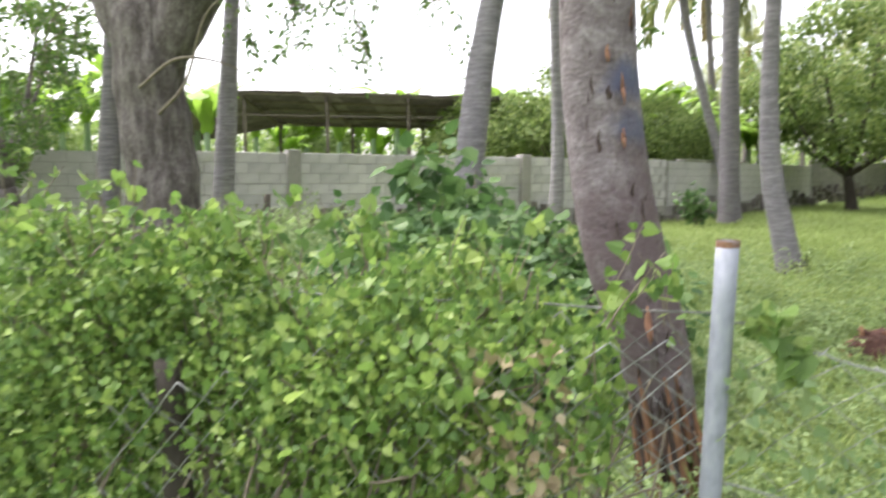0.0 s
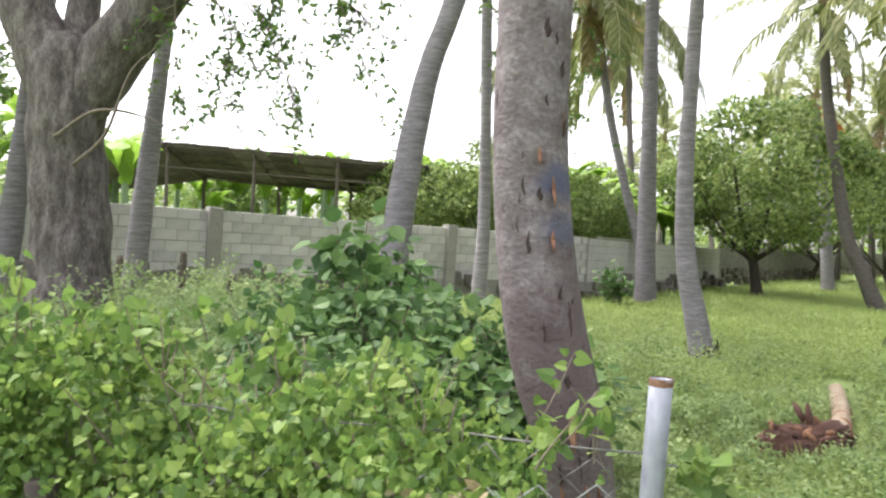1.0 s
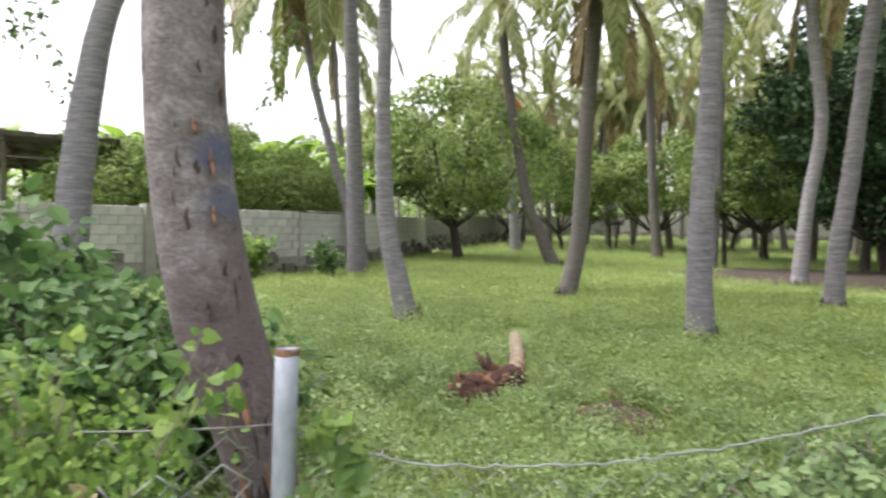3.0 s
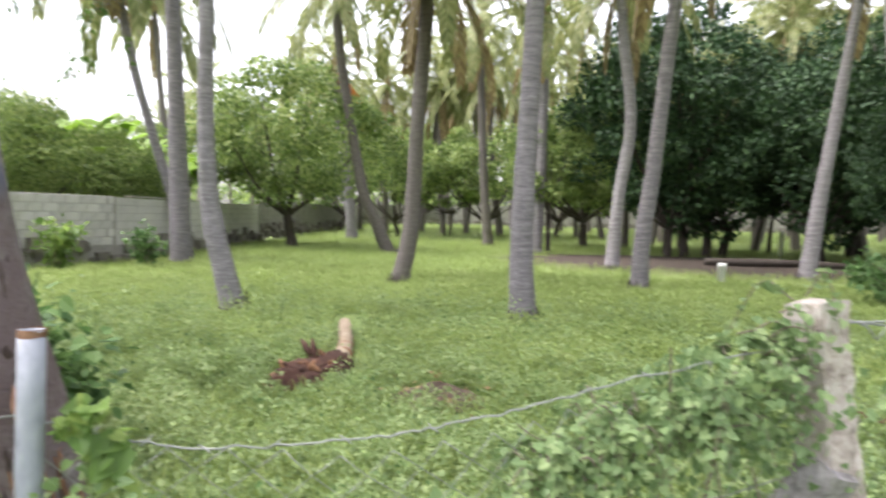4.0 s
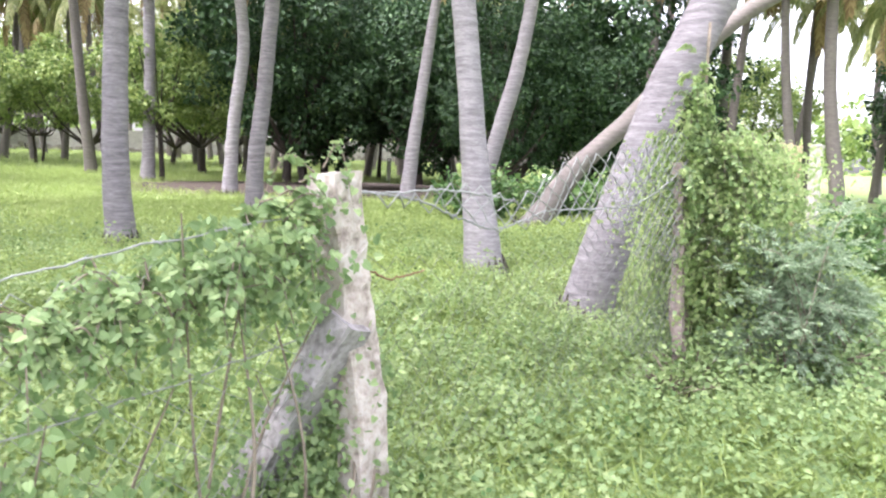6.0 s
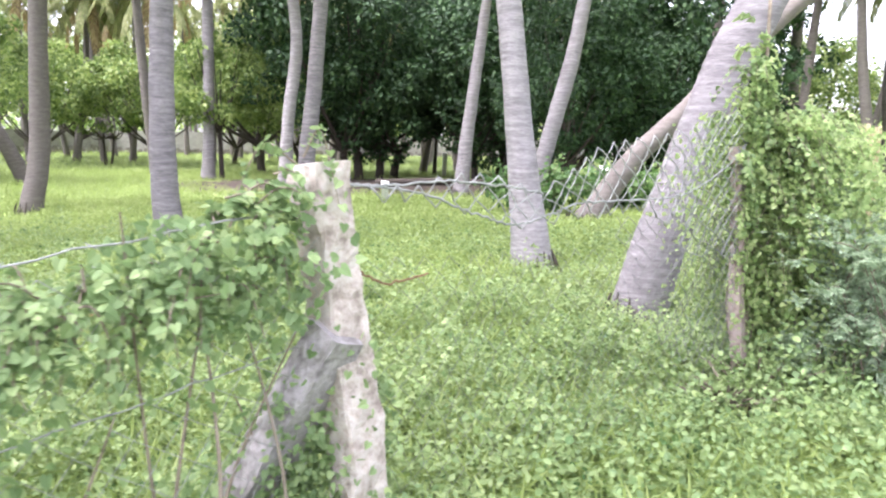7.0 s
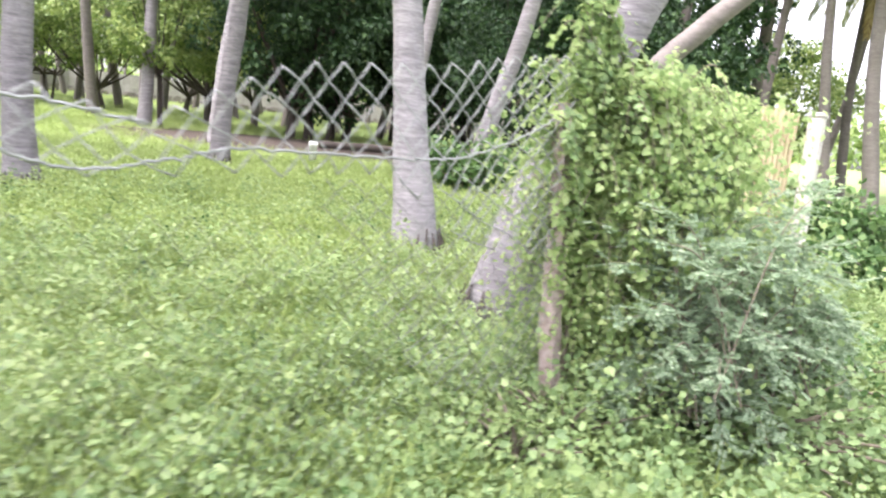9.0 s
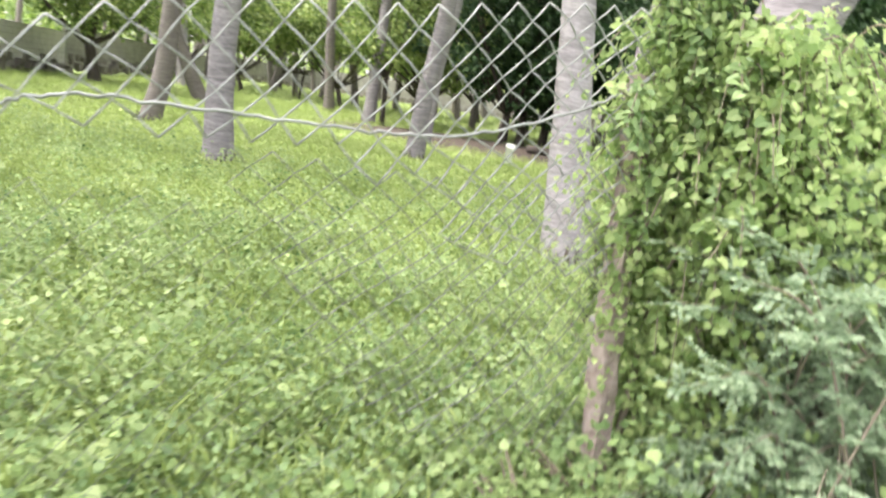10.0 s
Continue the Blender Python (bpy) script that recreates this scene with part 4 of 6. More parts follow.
GREEN, DARKG = "round mango tree with mid-green leaves on short trunk", "dense dark-green mango tree with low crown"
m1 = broad_tree("mango_tree", GREEN, (-10.4, 25.3), 3.9, 1.9, 6.9, 16000, M_MANGO, M_MBARK, ((0, 0),), 0.21, 90, 1, 0.2, 1.25, 8)
m2 = broad_tree("mango_tree", GREEN, (-4.6, 38.5), 3.3, 2.1, 6.2, 8000, M_MANGO, M_MBARK, ((0, 0),), 0.23, 60, 2, 0.13, 0.9, 12)
for x, y, s, r in ((-9.6, 37.5, 0.95, 80), (-1.2, 42.5, 1.05, 160), (-14.5, 41.5, 1.1, 240), (2.6, 46, 1.15, 20), (-11, 49, 1.2, 300), (7.5, 48, 1.3, 100)):
    copy_thing(m2, pose(x, y, float(gz(x, y)), 0, 0, r)).scale = (s, s, s)
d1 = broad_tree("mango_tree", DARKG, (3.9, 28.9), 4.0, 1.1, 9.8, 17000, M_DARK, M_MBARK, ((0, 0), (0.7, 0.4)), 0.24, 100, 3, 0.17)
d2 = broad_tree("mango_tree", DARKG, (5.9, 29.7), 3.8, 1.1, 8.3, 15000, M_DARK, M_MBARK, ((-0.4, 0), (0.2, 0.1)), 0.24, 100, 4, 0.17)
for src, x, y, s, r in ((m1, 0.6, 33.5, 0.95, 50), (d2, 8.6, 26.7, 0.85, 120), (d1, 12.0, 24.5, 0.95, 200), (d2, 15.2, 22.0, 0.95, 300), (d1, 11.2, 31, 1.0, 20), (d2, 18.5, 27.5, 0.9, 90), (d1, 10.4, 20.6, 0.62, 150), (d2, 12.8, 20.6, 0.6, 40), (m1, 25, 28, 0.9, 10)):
    o = copy_thing(src, pose(x, y, float(gz(x, y)), 0, 0, r))
    o.scale = (s, s, s)
    if src is m1:
        tagged(o, GREEN)

# small open tree with a forked stem, and a dark crooked one
broad_tree("young_tree", "young orchard tree with thin forked stem", (-7.28, 39.2), 1.9, 1.4, 4.2, 1800, M_MANGO, M_MBARK, ((0, 0), (0.25, 0)), 0.2, 34, 6, 0.07)
t4 = broad_tree("young_tree", "crooked young tree with dark stem", (-0.7, 27.8), 1.7, 2.0, 5.2, 2000, M_MANGO, M_MBARK, ((0, 0),), 0.2, 36, 7, 0.1)
copy_thing(t4, pose(8.6, 33.0, 0, 0, 0, 90))
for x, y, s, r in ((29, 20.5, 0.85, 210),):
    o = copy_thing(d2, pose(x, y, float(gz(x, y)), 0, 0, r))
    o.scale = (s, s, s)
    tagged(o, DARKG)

broad_tree("thorn_tree", "small-leaved bushy tree in front of the block wall", (-11.4, 0.35), 1.5, 1.0, 4.6, 8000, M_TWIGLEAF, M_BARK, ((0, 0), (0.5, 0.3)), 0.1, 46, 8, 0.16)
# big old tree with two heavy limbs
big = empty("old_tree", (-8.62, 2.06, 0))
tagged(big, "massive old tree with furrowed grey bark and spreading limbs", "tree")
trunk_rows = spline([(0.1, 0.05, -0.2, 0.66), (0.08, 0.04, 0.25, 0.52), (0.05, 0.02, 0.95, 0.43), (0.0, -0.03, 1.9, 0.40), (-0.06, -0.08, 2.75, 0.43), (-0.1, -0.12, 3.3, 0.38), (-0.12, -0.13, 3.55, 0.30)], 10)
hang("trunk", tube_mesh("trunk", *tube(trunk_rows, 56, wobble=0.10, seed=3, groove=0.05), M_BARK), big)
for k, pts in enumerate(([(-0.12, -0.13, 2.95, 0.36), (-0.38, -0.42, 3.75, 0.32), (-0.62, -0.68, 4.5, 0.28), (-0.9, -1.4, 6.2, 0.2), (-0.6, -2.4, 8.2, 0.1)],
                         [(-0.02, -0.02, 2.7, 0.37), (0.28, 0.32, 3.4, 0.35), (0.72, 0.78, 4.3, 0.32), (1.5, 1.5, 5.7, 0.24), (2.4, 2.6, 7.6, 0.12)],
                         [(-0.1, -0.1, 3.0, 0.2), (-0.2, 0.1, 4.0, 0.18), (-0.1, 0.1, 5.0, 0.14), (0.3, -0.3, 7.4, 0.08)])):
    hang("limb", tube_mesh("limb", *tube(spline(pts, 10), 24, wobble=0.08, seed=k, groove=0.03), M_BARK), big)
for k, pts in enumerate(([(0.45, -0.1, 2.0, 0.022), (0.9, 0.1, 2.35, 0.018), (1.3, 0.2, 3.0, 0.012), (1.5, 0.4, 3.3, 0.005)], [(0.4, -0.3, 2.3, 0.0185), (0.95, 0.0, 2.6, 0.018), (1.2, 0.5, 2.55, 0.01), (1.4, 0.9, 2.3, 0.004)])):
    hang("bare_twig", tube_mesh("bare_twig", *tube(spline(pts, 6), 6), M_TWIG), big)


def spray(start, end, sag, n_side, leaf, per, seed, r=0.012):
    """A thin hanging branch with side twigs and small leaves: (bark piece, leaf piece)."""
    g = np.random.default_rng(seed)
    s, e = np.array(start, float), np.array(end, float)
    mid = (s + e) / 2 + np.array([g.normal() * 0.15, g.normal() * 0.15, sag])
    main = spline([(*s, r), (*mid, r * 0.7), (*e, 0.003)], 10)
    bark, lc = [tube(main, 5, caps=False)], []
    for _ in range(n_side):
        q = main[g.integers(4, len(main)), :3]
        v = g.normal(size=3) * 0.26 + np.array([0, 0, -0.3])
        tw = spline([(*q, 0.006), (*(q + v * 0.5 + np.array([0, 0, 0.08])), 0.005), (*(q + v), 0.003)], 5)
        bark.append(tube(tw, 4, caps=False))
        for _ in range(per):
            lc.append(tw[g.integers(2, len(tw)), :3] + g.normal(size=3) * 0.012)
    lc = np.array(lc)
    return join(*bark), leaves(lc, unit(g.normal(size=lc.shape) + np.array([0, 0, -0.5])), unit(g.normal(size=lc.shape) + np.array([0, 0, 1])), leaf * g.uniform(0.6, 1.3, len(lc)), DIAMOND)


TIPS = ((-6.29, 3.86, 2.5), (-6.79, 3.27, 2.4), (-6.13, 4.04, 2.9), (-5.61, 4.65, 3.5), (-5.8, 4.42, 3.1), (-6.48, 3.63, 3.2), (-6.93, 3.12, 2.7), (-7.23, 2.77, 2.85), (-5.41, 4.88, 3.75),
        (-7.32, 4.33, 2.85), (-7.02, 4.51, 3.05), (-6.48, 4.85, 3.25), (-6.12, 5.08, 2.95), (-10.03, 0.72, 2.2), (-9.75, 1.11, 2.7), (-9.96, 0.81, 1.6), (-9.62, 1.31, 3.0), (-10.09, 0.62, 2.8), (-9.82, 1.02, 2.0), (-5.46, 7.89, 2.98), (-5.12, 8.28, 3.6))
for k, tip in enumerate(TIPS):
    e = np.array(tip) - np.array([-8.62, 2.06, 0])
    start = e * np.array([0.72, 0.72, 0]) + np.array([0, 0, tip[2] + 1.5 + 0.4 * (k % 3)])
    q, w = spray(start, e, 0.3, 15, 0.085, 16, k)
    br = hang("hanging_branch", tube_mesh("hanging_branch", *q, M_TWIG), big)
    tagged(hang("foliage", fast_mesh("foliage", *w, M_TWIGLEAF), br), kind="stuff")
cc = np.array([(-0.6, -2.4, 8.4), (2.4, 2.6, 7.9), (0.3, -0.3, 7.8), (1.5, 1.0, 8.6), (-1.6, -1.2, 7.6), (3.2, 1.0, 7.8), (1.0, 3.0, 8.4)])
hang("crown", fast_mesh("crown", *clump_leaves(cc, np.full(len(cc), 1.5), 9000, 0.07), M_TWIGLEAF), big)


# ---- banana plants and mixed greenery behind the wall ----
def banana_leaf(length, width, bend, seed):
    g = np.random.default_rng(seed)
    n = 11
    u = np.linspace(0, 1, n)
    ang = radians(78) - radians(bend) * u ** 1.5
    x = np.concatenate([[0], np.cumsum(np.cos(ang[:-1]))]) * length / (n - 1)
    z = np.concatenate([[0], np.cumsum(np.sin(ang[:-1]))]) * length / (n - 1)
    w = width * np.sin(np.pi * np.clip((u - 0.12) / 0.88, 0.02, 0.98)) ** 0.5 * (u > 0.1) + 0.03
    rip = 1 + 0.22 * g.normal(size=n)
    co = np.concatenate([np.stack([x, s * w * rip, z - 0.25 * abs(s) * w], -1) for s in (-1, -0.0, 1)])
    i = np.arange(n - 1)
    f = np.concatenate([np.stack([i, i + 1, i + 1 + n, i + n], -1), np.stack([i + n, i + n + 1, i + 2 * n + 1, i + 2 * n], -1)])
    return fast_mesh("leaf", co, f, M_BANANA, True)


b_leaves = [banana_leaf(1.7, 0.2, 70, 1), banana_leaf(2.0, 0.24, 110, 2), banana_leaf(1.8, 0.22, 140, 3), banana_leaf(1.2, 0.13, 18, 4)]
b_stem = tube_mesh("stem", *tube(spline([(0, 0, -0.1, 0.13), (0.02, 0, 1.0, 0.11), (0, 0, 2.2, 0.07)], 5), 10, wobble=0.05), M_FEATHER)
ban = empty("banana_plant", (-16, 5, 0))
tagged(ban, "banana plant with large bright yellow-green leaves", "banana plant", "banana plants")
hang("stem", b_stem, ban)
for k in range(9):
    hang("leaf", b_leaves[(k + 3) % 4 if k == 0 else k % 3], ban, pose(0, 0, 2.0 + 0.03 * k, 0, 0, k * 137 + rng.uniform(-20, 20)))
g = random.Random(9)
for k in range(80):
    u = k / 80
    x, y = -21.5 + 8.0 * u + g.uniform(-6, 2.5), -3 + 30 * u + g.uniform(-2, 2)
    if abs((x + 17.9) * math.cos(radians(48)) + (y - 8.9) * math.sin(radians(48)) - 2.2) < 6.0 and -4.6 < -(x + 17.9) * math.sin(radians(48)) + (y - 8.9) * math.cos(radians(48)) < 5.8:
        x, y = x - 7.6, y + 6.0
    s = g.uniform(0.85, 1.35)
    if x < -22 and y > 6:
        s *= g.uniform(0.85, 1.25)
    copy_thing(ban, pose(x, y, 0, 0, 0, g.uniform(0, 360))).scale = (s, s, s)
for x, y, s, r in ((-16.5, 17.5, 0.55, 30), (-19, 21.5, 0.7, 100), (-15.2, 21, 0.5, 200), (-29, 14, 0.55, 50), (-33, 3, 0.6, 160), (-24, -6, 0.55, 250), (-18, -11, 0.7, 70), (-15.2, 13.0, 0.5, 20), (-14.2, 15.2, 0.62, 130), (-13.6, 18.4, 0.52, 210), (-17.5, 25.5, 0.7, 80)):
    copy_thing(m1, pose(x, y, 0, 0, 0, r)).scale = (s, s, s)

# distant woods all round
cs = []
for k in range(520):
    a = rng.uniform(0, 2 * np.pi)
    d = rng.uniform(80, 120)
    hi = 5.5 if -0.95 * np.pi < a < 0 else 7.0
    cs.append((d * math.cos(a), 10 + d * math.sin(a), rng.uniform(0.5, hi)))
cs = np.array(cs)
woods = new("distant_woods", fast_mesh("distant_woods", *clump_leaves(cs, rng.uniform(3.0, 5.0, len(cs)), 52000, 1.1), M_MANGO))
tagged(woods, "distant belt of mixed green trees", "woods", kind="stuff")


# ---- grass and weeds ----
def cover(name, label, n, region, height, size, outline, material, keep=None, upright=0.5, flatness=0.9, plants=0):
    """Many small leaves over a patch of the plan, thick and thin by turns."""
    x0, x1, y0, y1 = region[0] - 0.5, region[1] + 0.5, region[2] - 0.5, region[3] + 0.5
    x, y = rng.uniform(x0, x1, n), rng.uniform(y0, y1, n)
    ok = rng.uniform(0, 1, n) < 0.35 + 0.9 * lump(x, y, 1.3, 3.0)
    # the patch thins out towards its edges
    ok &= np.minimum(np.minimum(x - x0, x1 - x), np.minimum(y - y0, y1 - y)) > rng.uniform(0, 1, n)
    if keep is not None:
        ok &= keep(x, y)
    x, y = x[ok], y[ok]
    if plants:
        k = rng.integers(0, plants, len(x))
        px, py = x[:plants][k % len(x[:plants])], y[:plants][k % len(x[:plants])]
        sp = rng.normal(0, 0.07, (2, len(x)))
        x, y = px + sp[0], py + sp[1]
    hh = height * (0.35 + 1.1 * lump(x, y, 2.1, 1.0)) * (0.5 + lump(x, y, 6.0, 5.0))
    z = gz(x, y) + hh * rng.uniform(0, 1, len(x)) ** 0.7
    v = rand_dir(len(x), upright, flatness)
    nrm = unit(rng.normal(size=(len(x), 3)) * 0.55 + np.array([0, 0, 1.0]))
    ob = new(name, fast_mesh(name, *leaves(np.stack([x, y, z], -1), v, nrm, size * rng.uniform(0.6, 1.4, len(x)), outline), material))
    return tagged(ob, label, "grass" if "grass" in name else "weeds", kind="stuff")


# stems in the meadow, whose feet stand in short grass
FEET = ((-3.99, 9.08), (0.07, 9.58), (-2.9, 13.87), (1.93, 14.6), (4.05, 7.04), (4.07, 4.9), (1.54, 20.5), (6.3, 19.1), (-10.4, 25.3), (-6.18, 24.38))


def fenced(x, y):
    """True on the plantation's side of the fence line, or anywhere past it, away from the bare patches."""
    soil = ((x - 5.2) / 7.4) ** 2 + ((y - 23.9) / 5.4) ** 2 < rng.uniform(0.6, 1.3, len(x))
    spot = ((x + 0.1) / 0.5) ** 2 + ((y - 4.93) / 0.36) ** 2 < rng.uniform(0.5, 1.2, len(x))
    lying = (np.abs(x - np.interp(y, (4.7, 5.5, 6.5, 7.7, 8.8), (-1.3, -1.09, -1.39, -1.79, -2.18))) < 0.2) & (y > 4.7) & (y < 9.0)
    bare = np.zeros(len(x), bool)
    for px, py in FEET:
        bare |= np.hypot(x - px, (y - py + 0.2) * 0.75) < rng.uniform(0.2, 0.42, len(x))
    return ~soil & ~spot & ~lying & ~bare


LOW = "low bright green leafy weeds"
cover("weeds", LOW, 370000, (-5.5, 6.5, 0.7, 6.0), 0.19, 0.034, DIAMOND, M_WEED, fenced, 0.25, 0.5)
cover("weeds", LOW, 60000, (-4.5, 6.5, 0.9, 6.0), 0.21, 0.023, ROUND, M_VINE2, fenced, 0.25, 0.5)
cover("weeds", LOW, 190000, (-9, 9, 6.0, 12.0), 0.12, 0.045, DIAMOND, M_LAWN, fenced, 0.35, 0.5)
cover("grass", "soft light green grass with small leaves", 90000, (-10, 9, 11.5, 17.0), 0.09, 0.07, DIAMOND, M_LAWN, fenced, 0.5, 0.5)
cover("weeds", "scattered taller leafy weeds in clumps", 52000, (-5.5, 7.0, 2.6, 10.5), 0.26, 0.034, ROUND, M_WEED, fenced, 0.2, 0.5, plants=900)
cover("weeds", "scattered pale green leafy weeds in clumps", 36000, (-5.0, 6.0, 1.6, 8.5), 0.24, 0.028, ROUND, M_CREEP, fenced, 0.2, 0.5, plants=520)
cover("weeds", "scattered darker leafy weeds in clumps", 17000, (-4.5, 6.5, 1.4, 9.0), 0.2, 0.027, ROUND, M_SHRUB, fenced, 0.2, 0.5, plants=260)
cover("weeds", LOW, 60000, (-11.5, -4.0, -1.0, 6.0), 0.5, 0.07, DIAMOND, M_WEED, fenced, 0.5, 0.6)
cover("weeds", LOW, 120000, (-7, 10, -6.0, 1.3), 0.12, 0.055, DIAMOND, M_WEED, None, 0.4, 0.5)
cover("weeds", LOW, 70000, (5.8, 15, -0.5, 9.0), 0.2, 0.07, DIAMOND, M_WEED, None, 0.4, 0.5)
cover("grass", "fine light green grass", 120000, (-11, 12, 5.0, 16.0), 0.08, 0.13, BLADE, M_GRASS, fenced, 0.9, 0.7)
cover("grass", "fine light green grass", 120000, (-13, 16, 15.0, 34.0), 0.05, 0.18, BLADE, M_GRASS, fenced, 0.9, 0.7)
cover("grass", "fine light green grass", 40000, (-20, 26, 33.0, 60.0), 0.06, 0.26, BLADE, M_GRASS, None, 0.9, 0.7)
cover("grass", "fine light green grass", 110000, (-5.0, 6.5, 0.8, 6.5), 0.10, 0.13, BLADE, M_GRASS, fenced, 1.0, 0.6)
cover("weeds", "taller leafy weeds by the vine-covered post", 40000, (2.4, 6.4, 1.7, 3.6), 0.3, 0.024, ROUND, M_VINE2, None, 0.3, 0.5)

# ---- fence: pipe post, stone posts, wires, chain-link ----
PIPE, POST, SPOST, GATE = np.array([0.07, 0.92]), np.array([1.60, 1.99]), np.array([3.61, 3.10]), np.array([5.73, 4.23])
pipe = empty("fence_pipe_post", (0.062, 0.905, 0))
tagged(pipe, "pale galvanised steel pipe post with rusty open top", "post")
co, f = tube(spline([(0, 0, -0.2, 0.0215), (0.0, 0.003, 0.5, 0.0215), (0.008, 0.012, 1.2, 0.0215)], 6), 20, caps=False)
ci, fi = tube(spline([(0, 0, -0.2, 0.0185), (0.0, 0.003, 0.5, 0.0185), (0.008, 0.012, 1.2, 0.0185)], 6), 20, caps=False)
n0 = len(co)
rim = np.stack([n0 - 20 + np.arange(20), n0 - 20 + (np.arange(20) + 1) % 20, 2 * n0 - 20 + (np.arange(20) + 1) % 20, 2 * n0 - 20 + np.arange(20)], -1)
cj, fj = join((co, f), (ci, fi[:, ::-1]))
hang("tube", fast_mesh("tube", cj, np.vstack([fj, rim]), M_PIPE, True), pipe)
co, f = tube(np.array([(0, 0, 0.012, 0.0218), (0, 0, 0.018, 0.0226), (0, 0, 0.026, 0.0215)]), 20, wobble=0.03, caps=False)
hang("rusty_rim", fast_mesh("rusty_rim", co, f, M_RUST, True), pipe, pose(0.008, 0.012, 1.176), "rusty pipe rim")


def stone_bar(name, rows, w, d, seed, material=M_STONE):
    """A rough-hewn stone bar along points of x, y, z."""
    g = np.random.default_rng(seed)
    r = spline([(*q, 0.1) for q in rows], 8)[:, :3]
    t = np.gradient(r, axis=0)
    t /= np.linalg.norm(t, axis=1)[:, None]
    a = np.array([0.82, 0.57, 0.0])
    b = unit(np.cross(t, a[None]))
    a2 = unit(np.cross(b, t))
    ring = np.array([(-1, -0.85), (-0.85, -1), (0, -1.02), (0.85, -1), (1, -0.85), (1.02, 0), (1, 0.85), (0.85, 1), (0, 1.02), (-0.85, 1), (-1, 0.85), (-1.02, 0)])
    k = 1 + g.normal(0, 0.045, (len(r), 12))
    co = r[:, None] + (ring[None, :, :1] * k[..., None] * w / 2) * a2[:, None] + (ring[None, :, 1:] * k[..., None] * d / 2) * b[:, None]
    co += g.normal(0, 0.003, co.shape)
    i, j = np.meshgrid(np.arange(len(r) - 1), np.arange(12), indexing='ij')
    f = np.stack([i * 12 + j, i * 12 + (j + 1) % 12, (i + 1) * 12 + (j + 1) % 12, (i + 1) * 12 + j], -1).reshape(-1, 4).tolist()
    f += [list(range(11, -1, -1)), [(len(r) - 1) * 12 + j for j in range(12)]]
    me = bpy.data.meshes.new(name)
    me.from_pydata(co.reshape(-1, 3).tolist(), [], f)
    me.materials.append(material)
    return me


post = empty("stone_fence_post", (1.567, 1.972, 0))
tagged(post, "weathered pale stone fence post with slanting brace, ivy-clad", "post", "stone posts")
hang("shaft", stone_bar("shaft", [(0.10, -0.03, -0.2), (0.085, -0.03, 0.4), (0.03, 0, 0.85), (-0.012, 0.0, 1.2)], 0.12, 0.11, 3), post)
hang("brace", stone_bar("brace", [(-0.46, 0.10, -0.15), (-0.2, 0.02, 0.34), (0.03, -0.06, 0.78)], 0.125, 0.11, 4, M_STONE2), post, None, "slanting grey stone brace")
sp = empty("stone_fence_post", (3.63, 3.1, 0))
tagged(sp, "pinkish stone fence post overgrown with creeper", "post", "stone posts")
hang("shaft", stone_bar("shaft", [(0.09, -0.03, -0.15), (0.0, 0, 0.38), (-0.03, 0.01, 0.96), (-0.06, 0.02, 1.28)], 0.064, 0.06, 5, M_STONE3), sp)


def strand(name, pts, r, label, barb=False, material=M_WIRE):
    """A sagging wire with a twist, through x, y, z."""
    ob = empty(name, pts[0])
    tagged(ob, label, "wire", "fence wires")
    q = spline([(*(np.array(p) - np.array(pts[0])), r) for p in pts], 14)
    q[1:-1, :3] += rng.normal(0, 0.0025, (len(q) - 2, 3))
    hang("strand", tube_mesh("strand", *tube(q, 6), material), ob)
    if barb:
        for i in range(5, len(q) - 3, 5):
            hang("barb", tube_mesh("barb", *tube(np.array([(-0.014, 0, -0.006, 0.0012), (0, 0, 0, 0.0022), (0.014, 0.004, 0.008, 0.001)]), 5), material), ob, pose(*q[i, :3], rng.uniform(-40, 40), 0, rng.uniform(0, 180)))
    return ob


def on(a, b, s, z, off=0.0):
    d = (b - a) / np.linalg.norm(b - a)
    return (*(a + (b - a) * s + off * np.array([d[1], -d[0]])), z)


LEFT = PIPE - (POST - PIPE) / np.linalg.norm(POST - PIPE) * 3.6
strand("barbed_wire", [on(PIPE, POST, s, z) for s, z in ((0.0, 1.05), (0.135, 0.975), (0.32, 0.962), (0.453, 0.981), (0.696, 1.045), (0.97, 1.10))], 0.0024, "sagging grey barbed wire along the fence top", True)
strand("barbed_wire", [on(PIPE, POST, s, z) for s, z in ((0.0, 0.72), (0.3, 0.66), (0.6, 0.68), (0.97, 0.75))], 0.0022, "sagging grey barbed wire along the fence", True)
strand("fence_wire", [on(LEFT, PIPE, s, z) for s, z in ((0, 1.12), (0.3, 1.07), (0.7, 1.04), (1.0, 1.06))], 0.002, "grey fence wire among the vines", False, M_OLDWIRE)
strand("fence_wire", [on(POST, SPOST, s, z) for s, z in ((0.02, 1.145), (0.12, 1.12), (0.22, 1.05), (0.305, 1.005), (0.38, 1.03), (0.447, 1.06), (0.6, 1.062), (0.75, 1.07), (0.9, 1.17), (1.0, 1.3))], 0.0036, "sagging grey fence wire across the gap")
strand("fence_wire", [on(POST, SPOST, s, z) for s, z in ((0.0, 1.15), (0.08, 1.142), (0.17, 1.15), (0.28, 1.13), (0.36, 1.10))], 0.0036, "slack grey fence wire tied to the stone post")
strand("fence_wire", [(1.66, 1.98, 0.92), (1.74, 2.02, 0.88), (1.86, 2.05, 0.90)], 0.003, "rusty wire end wrapped on the stone post", False, M_RUST)


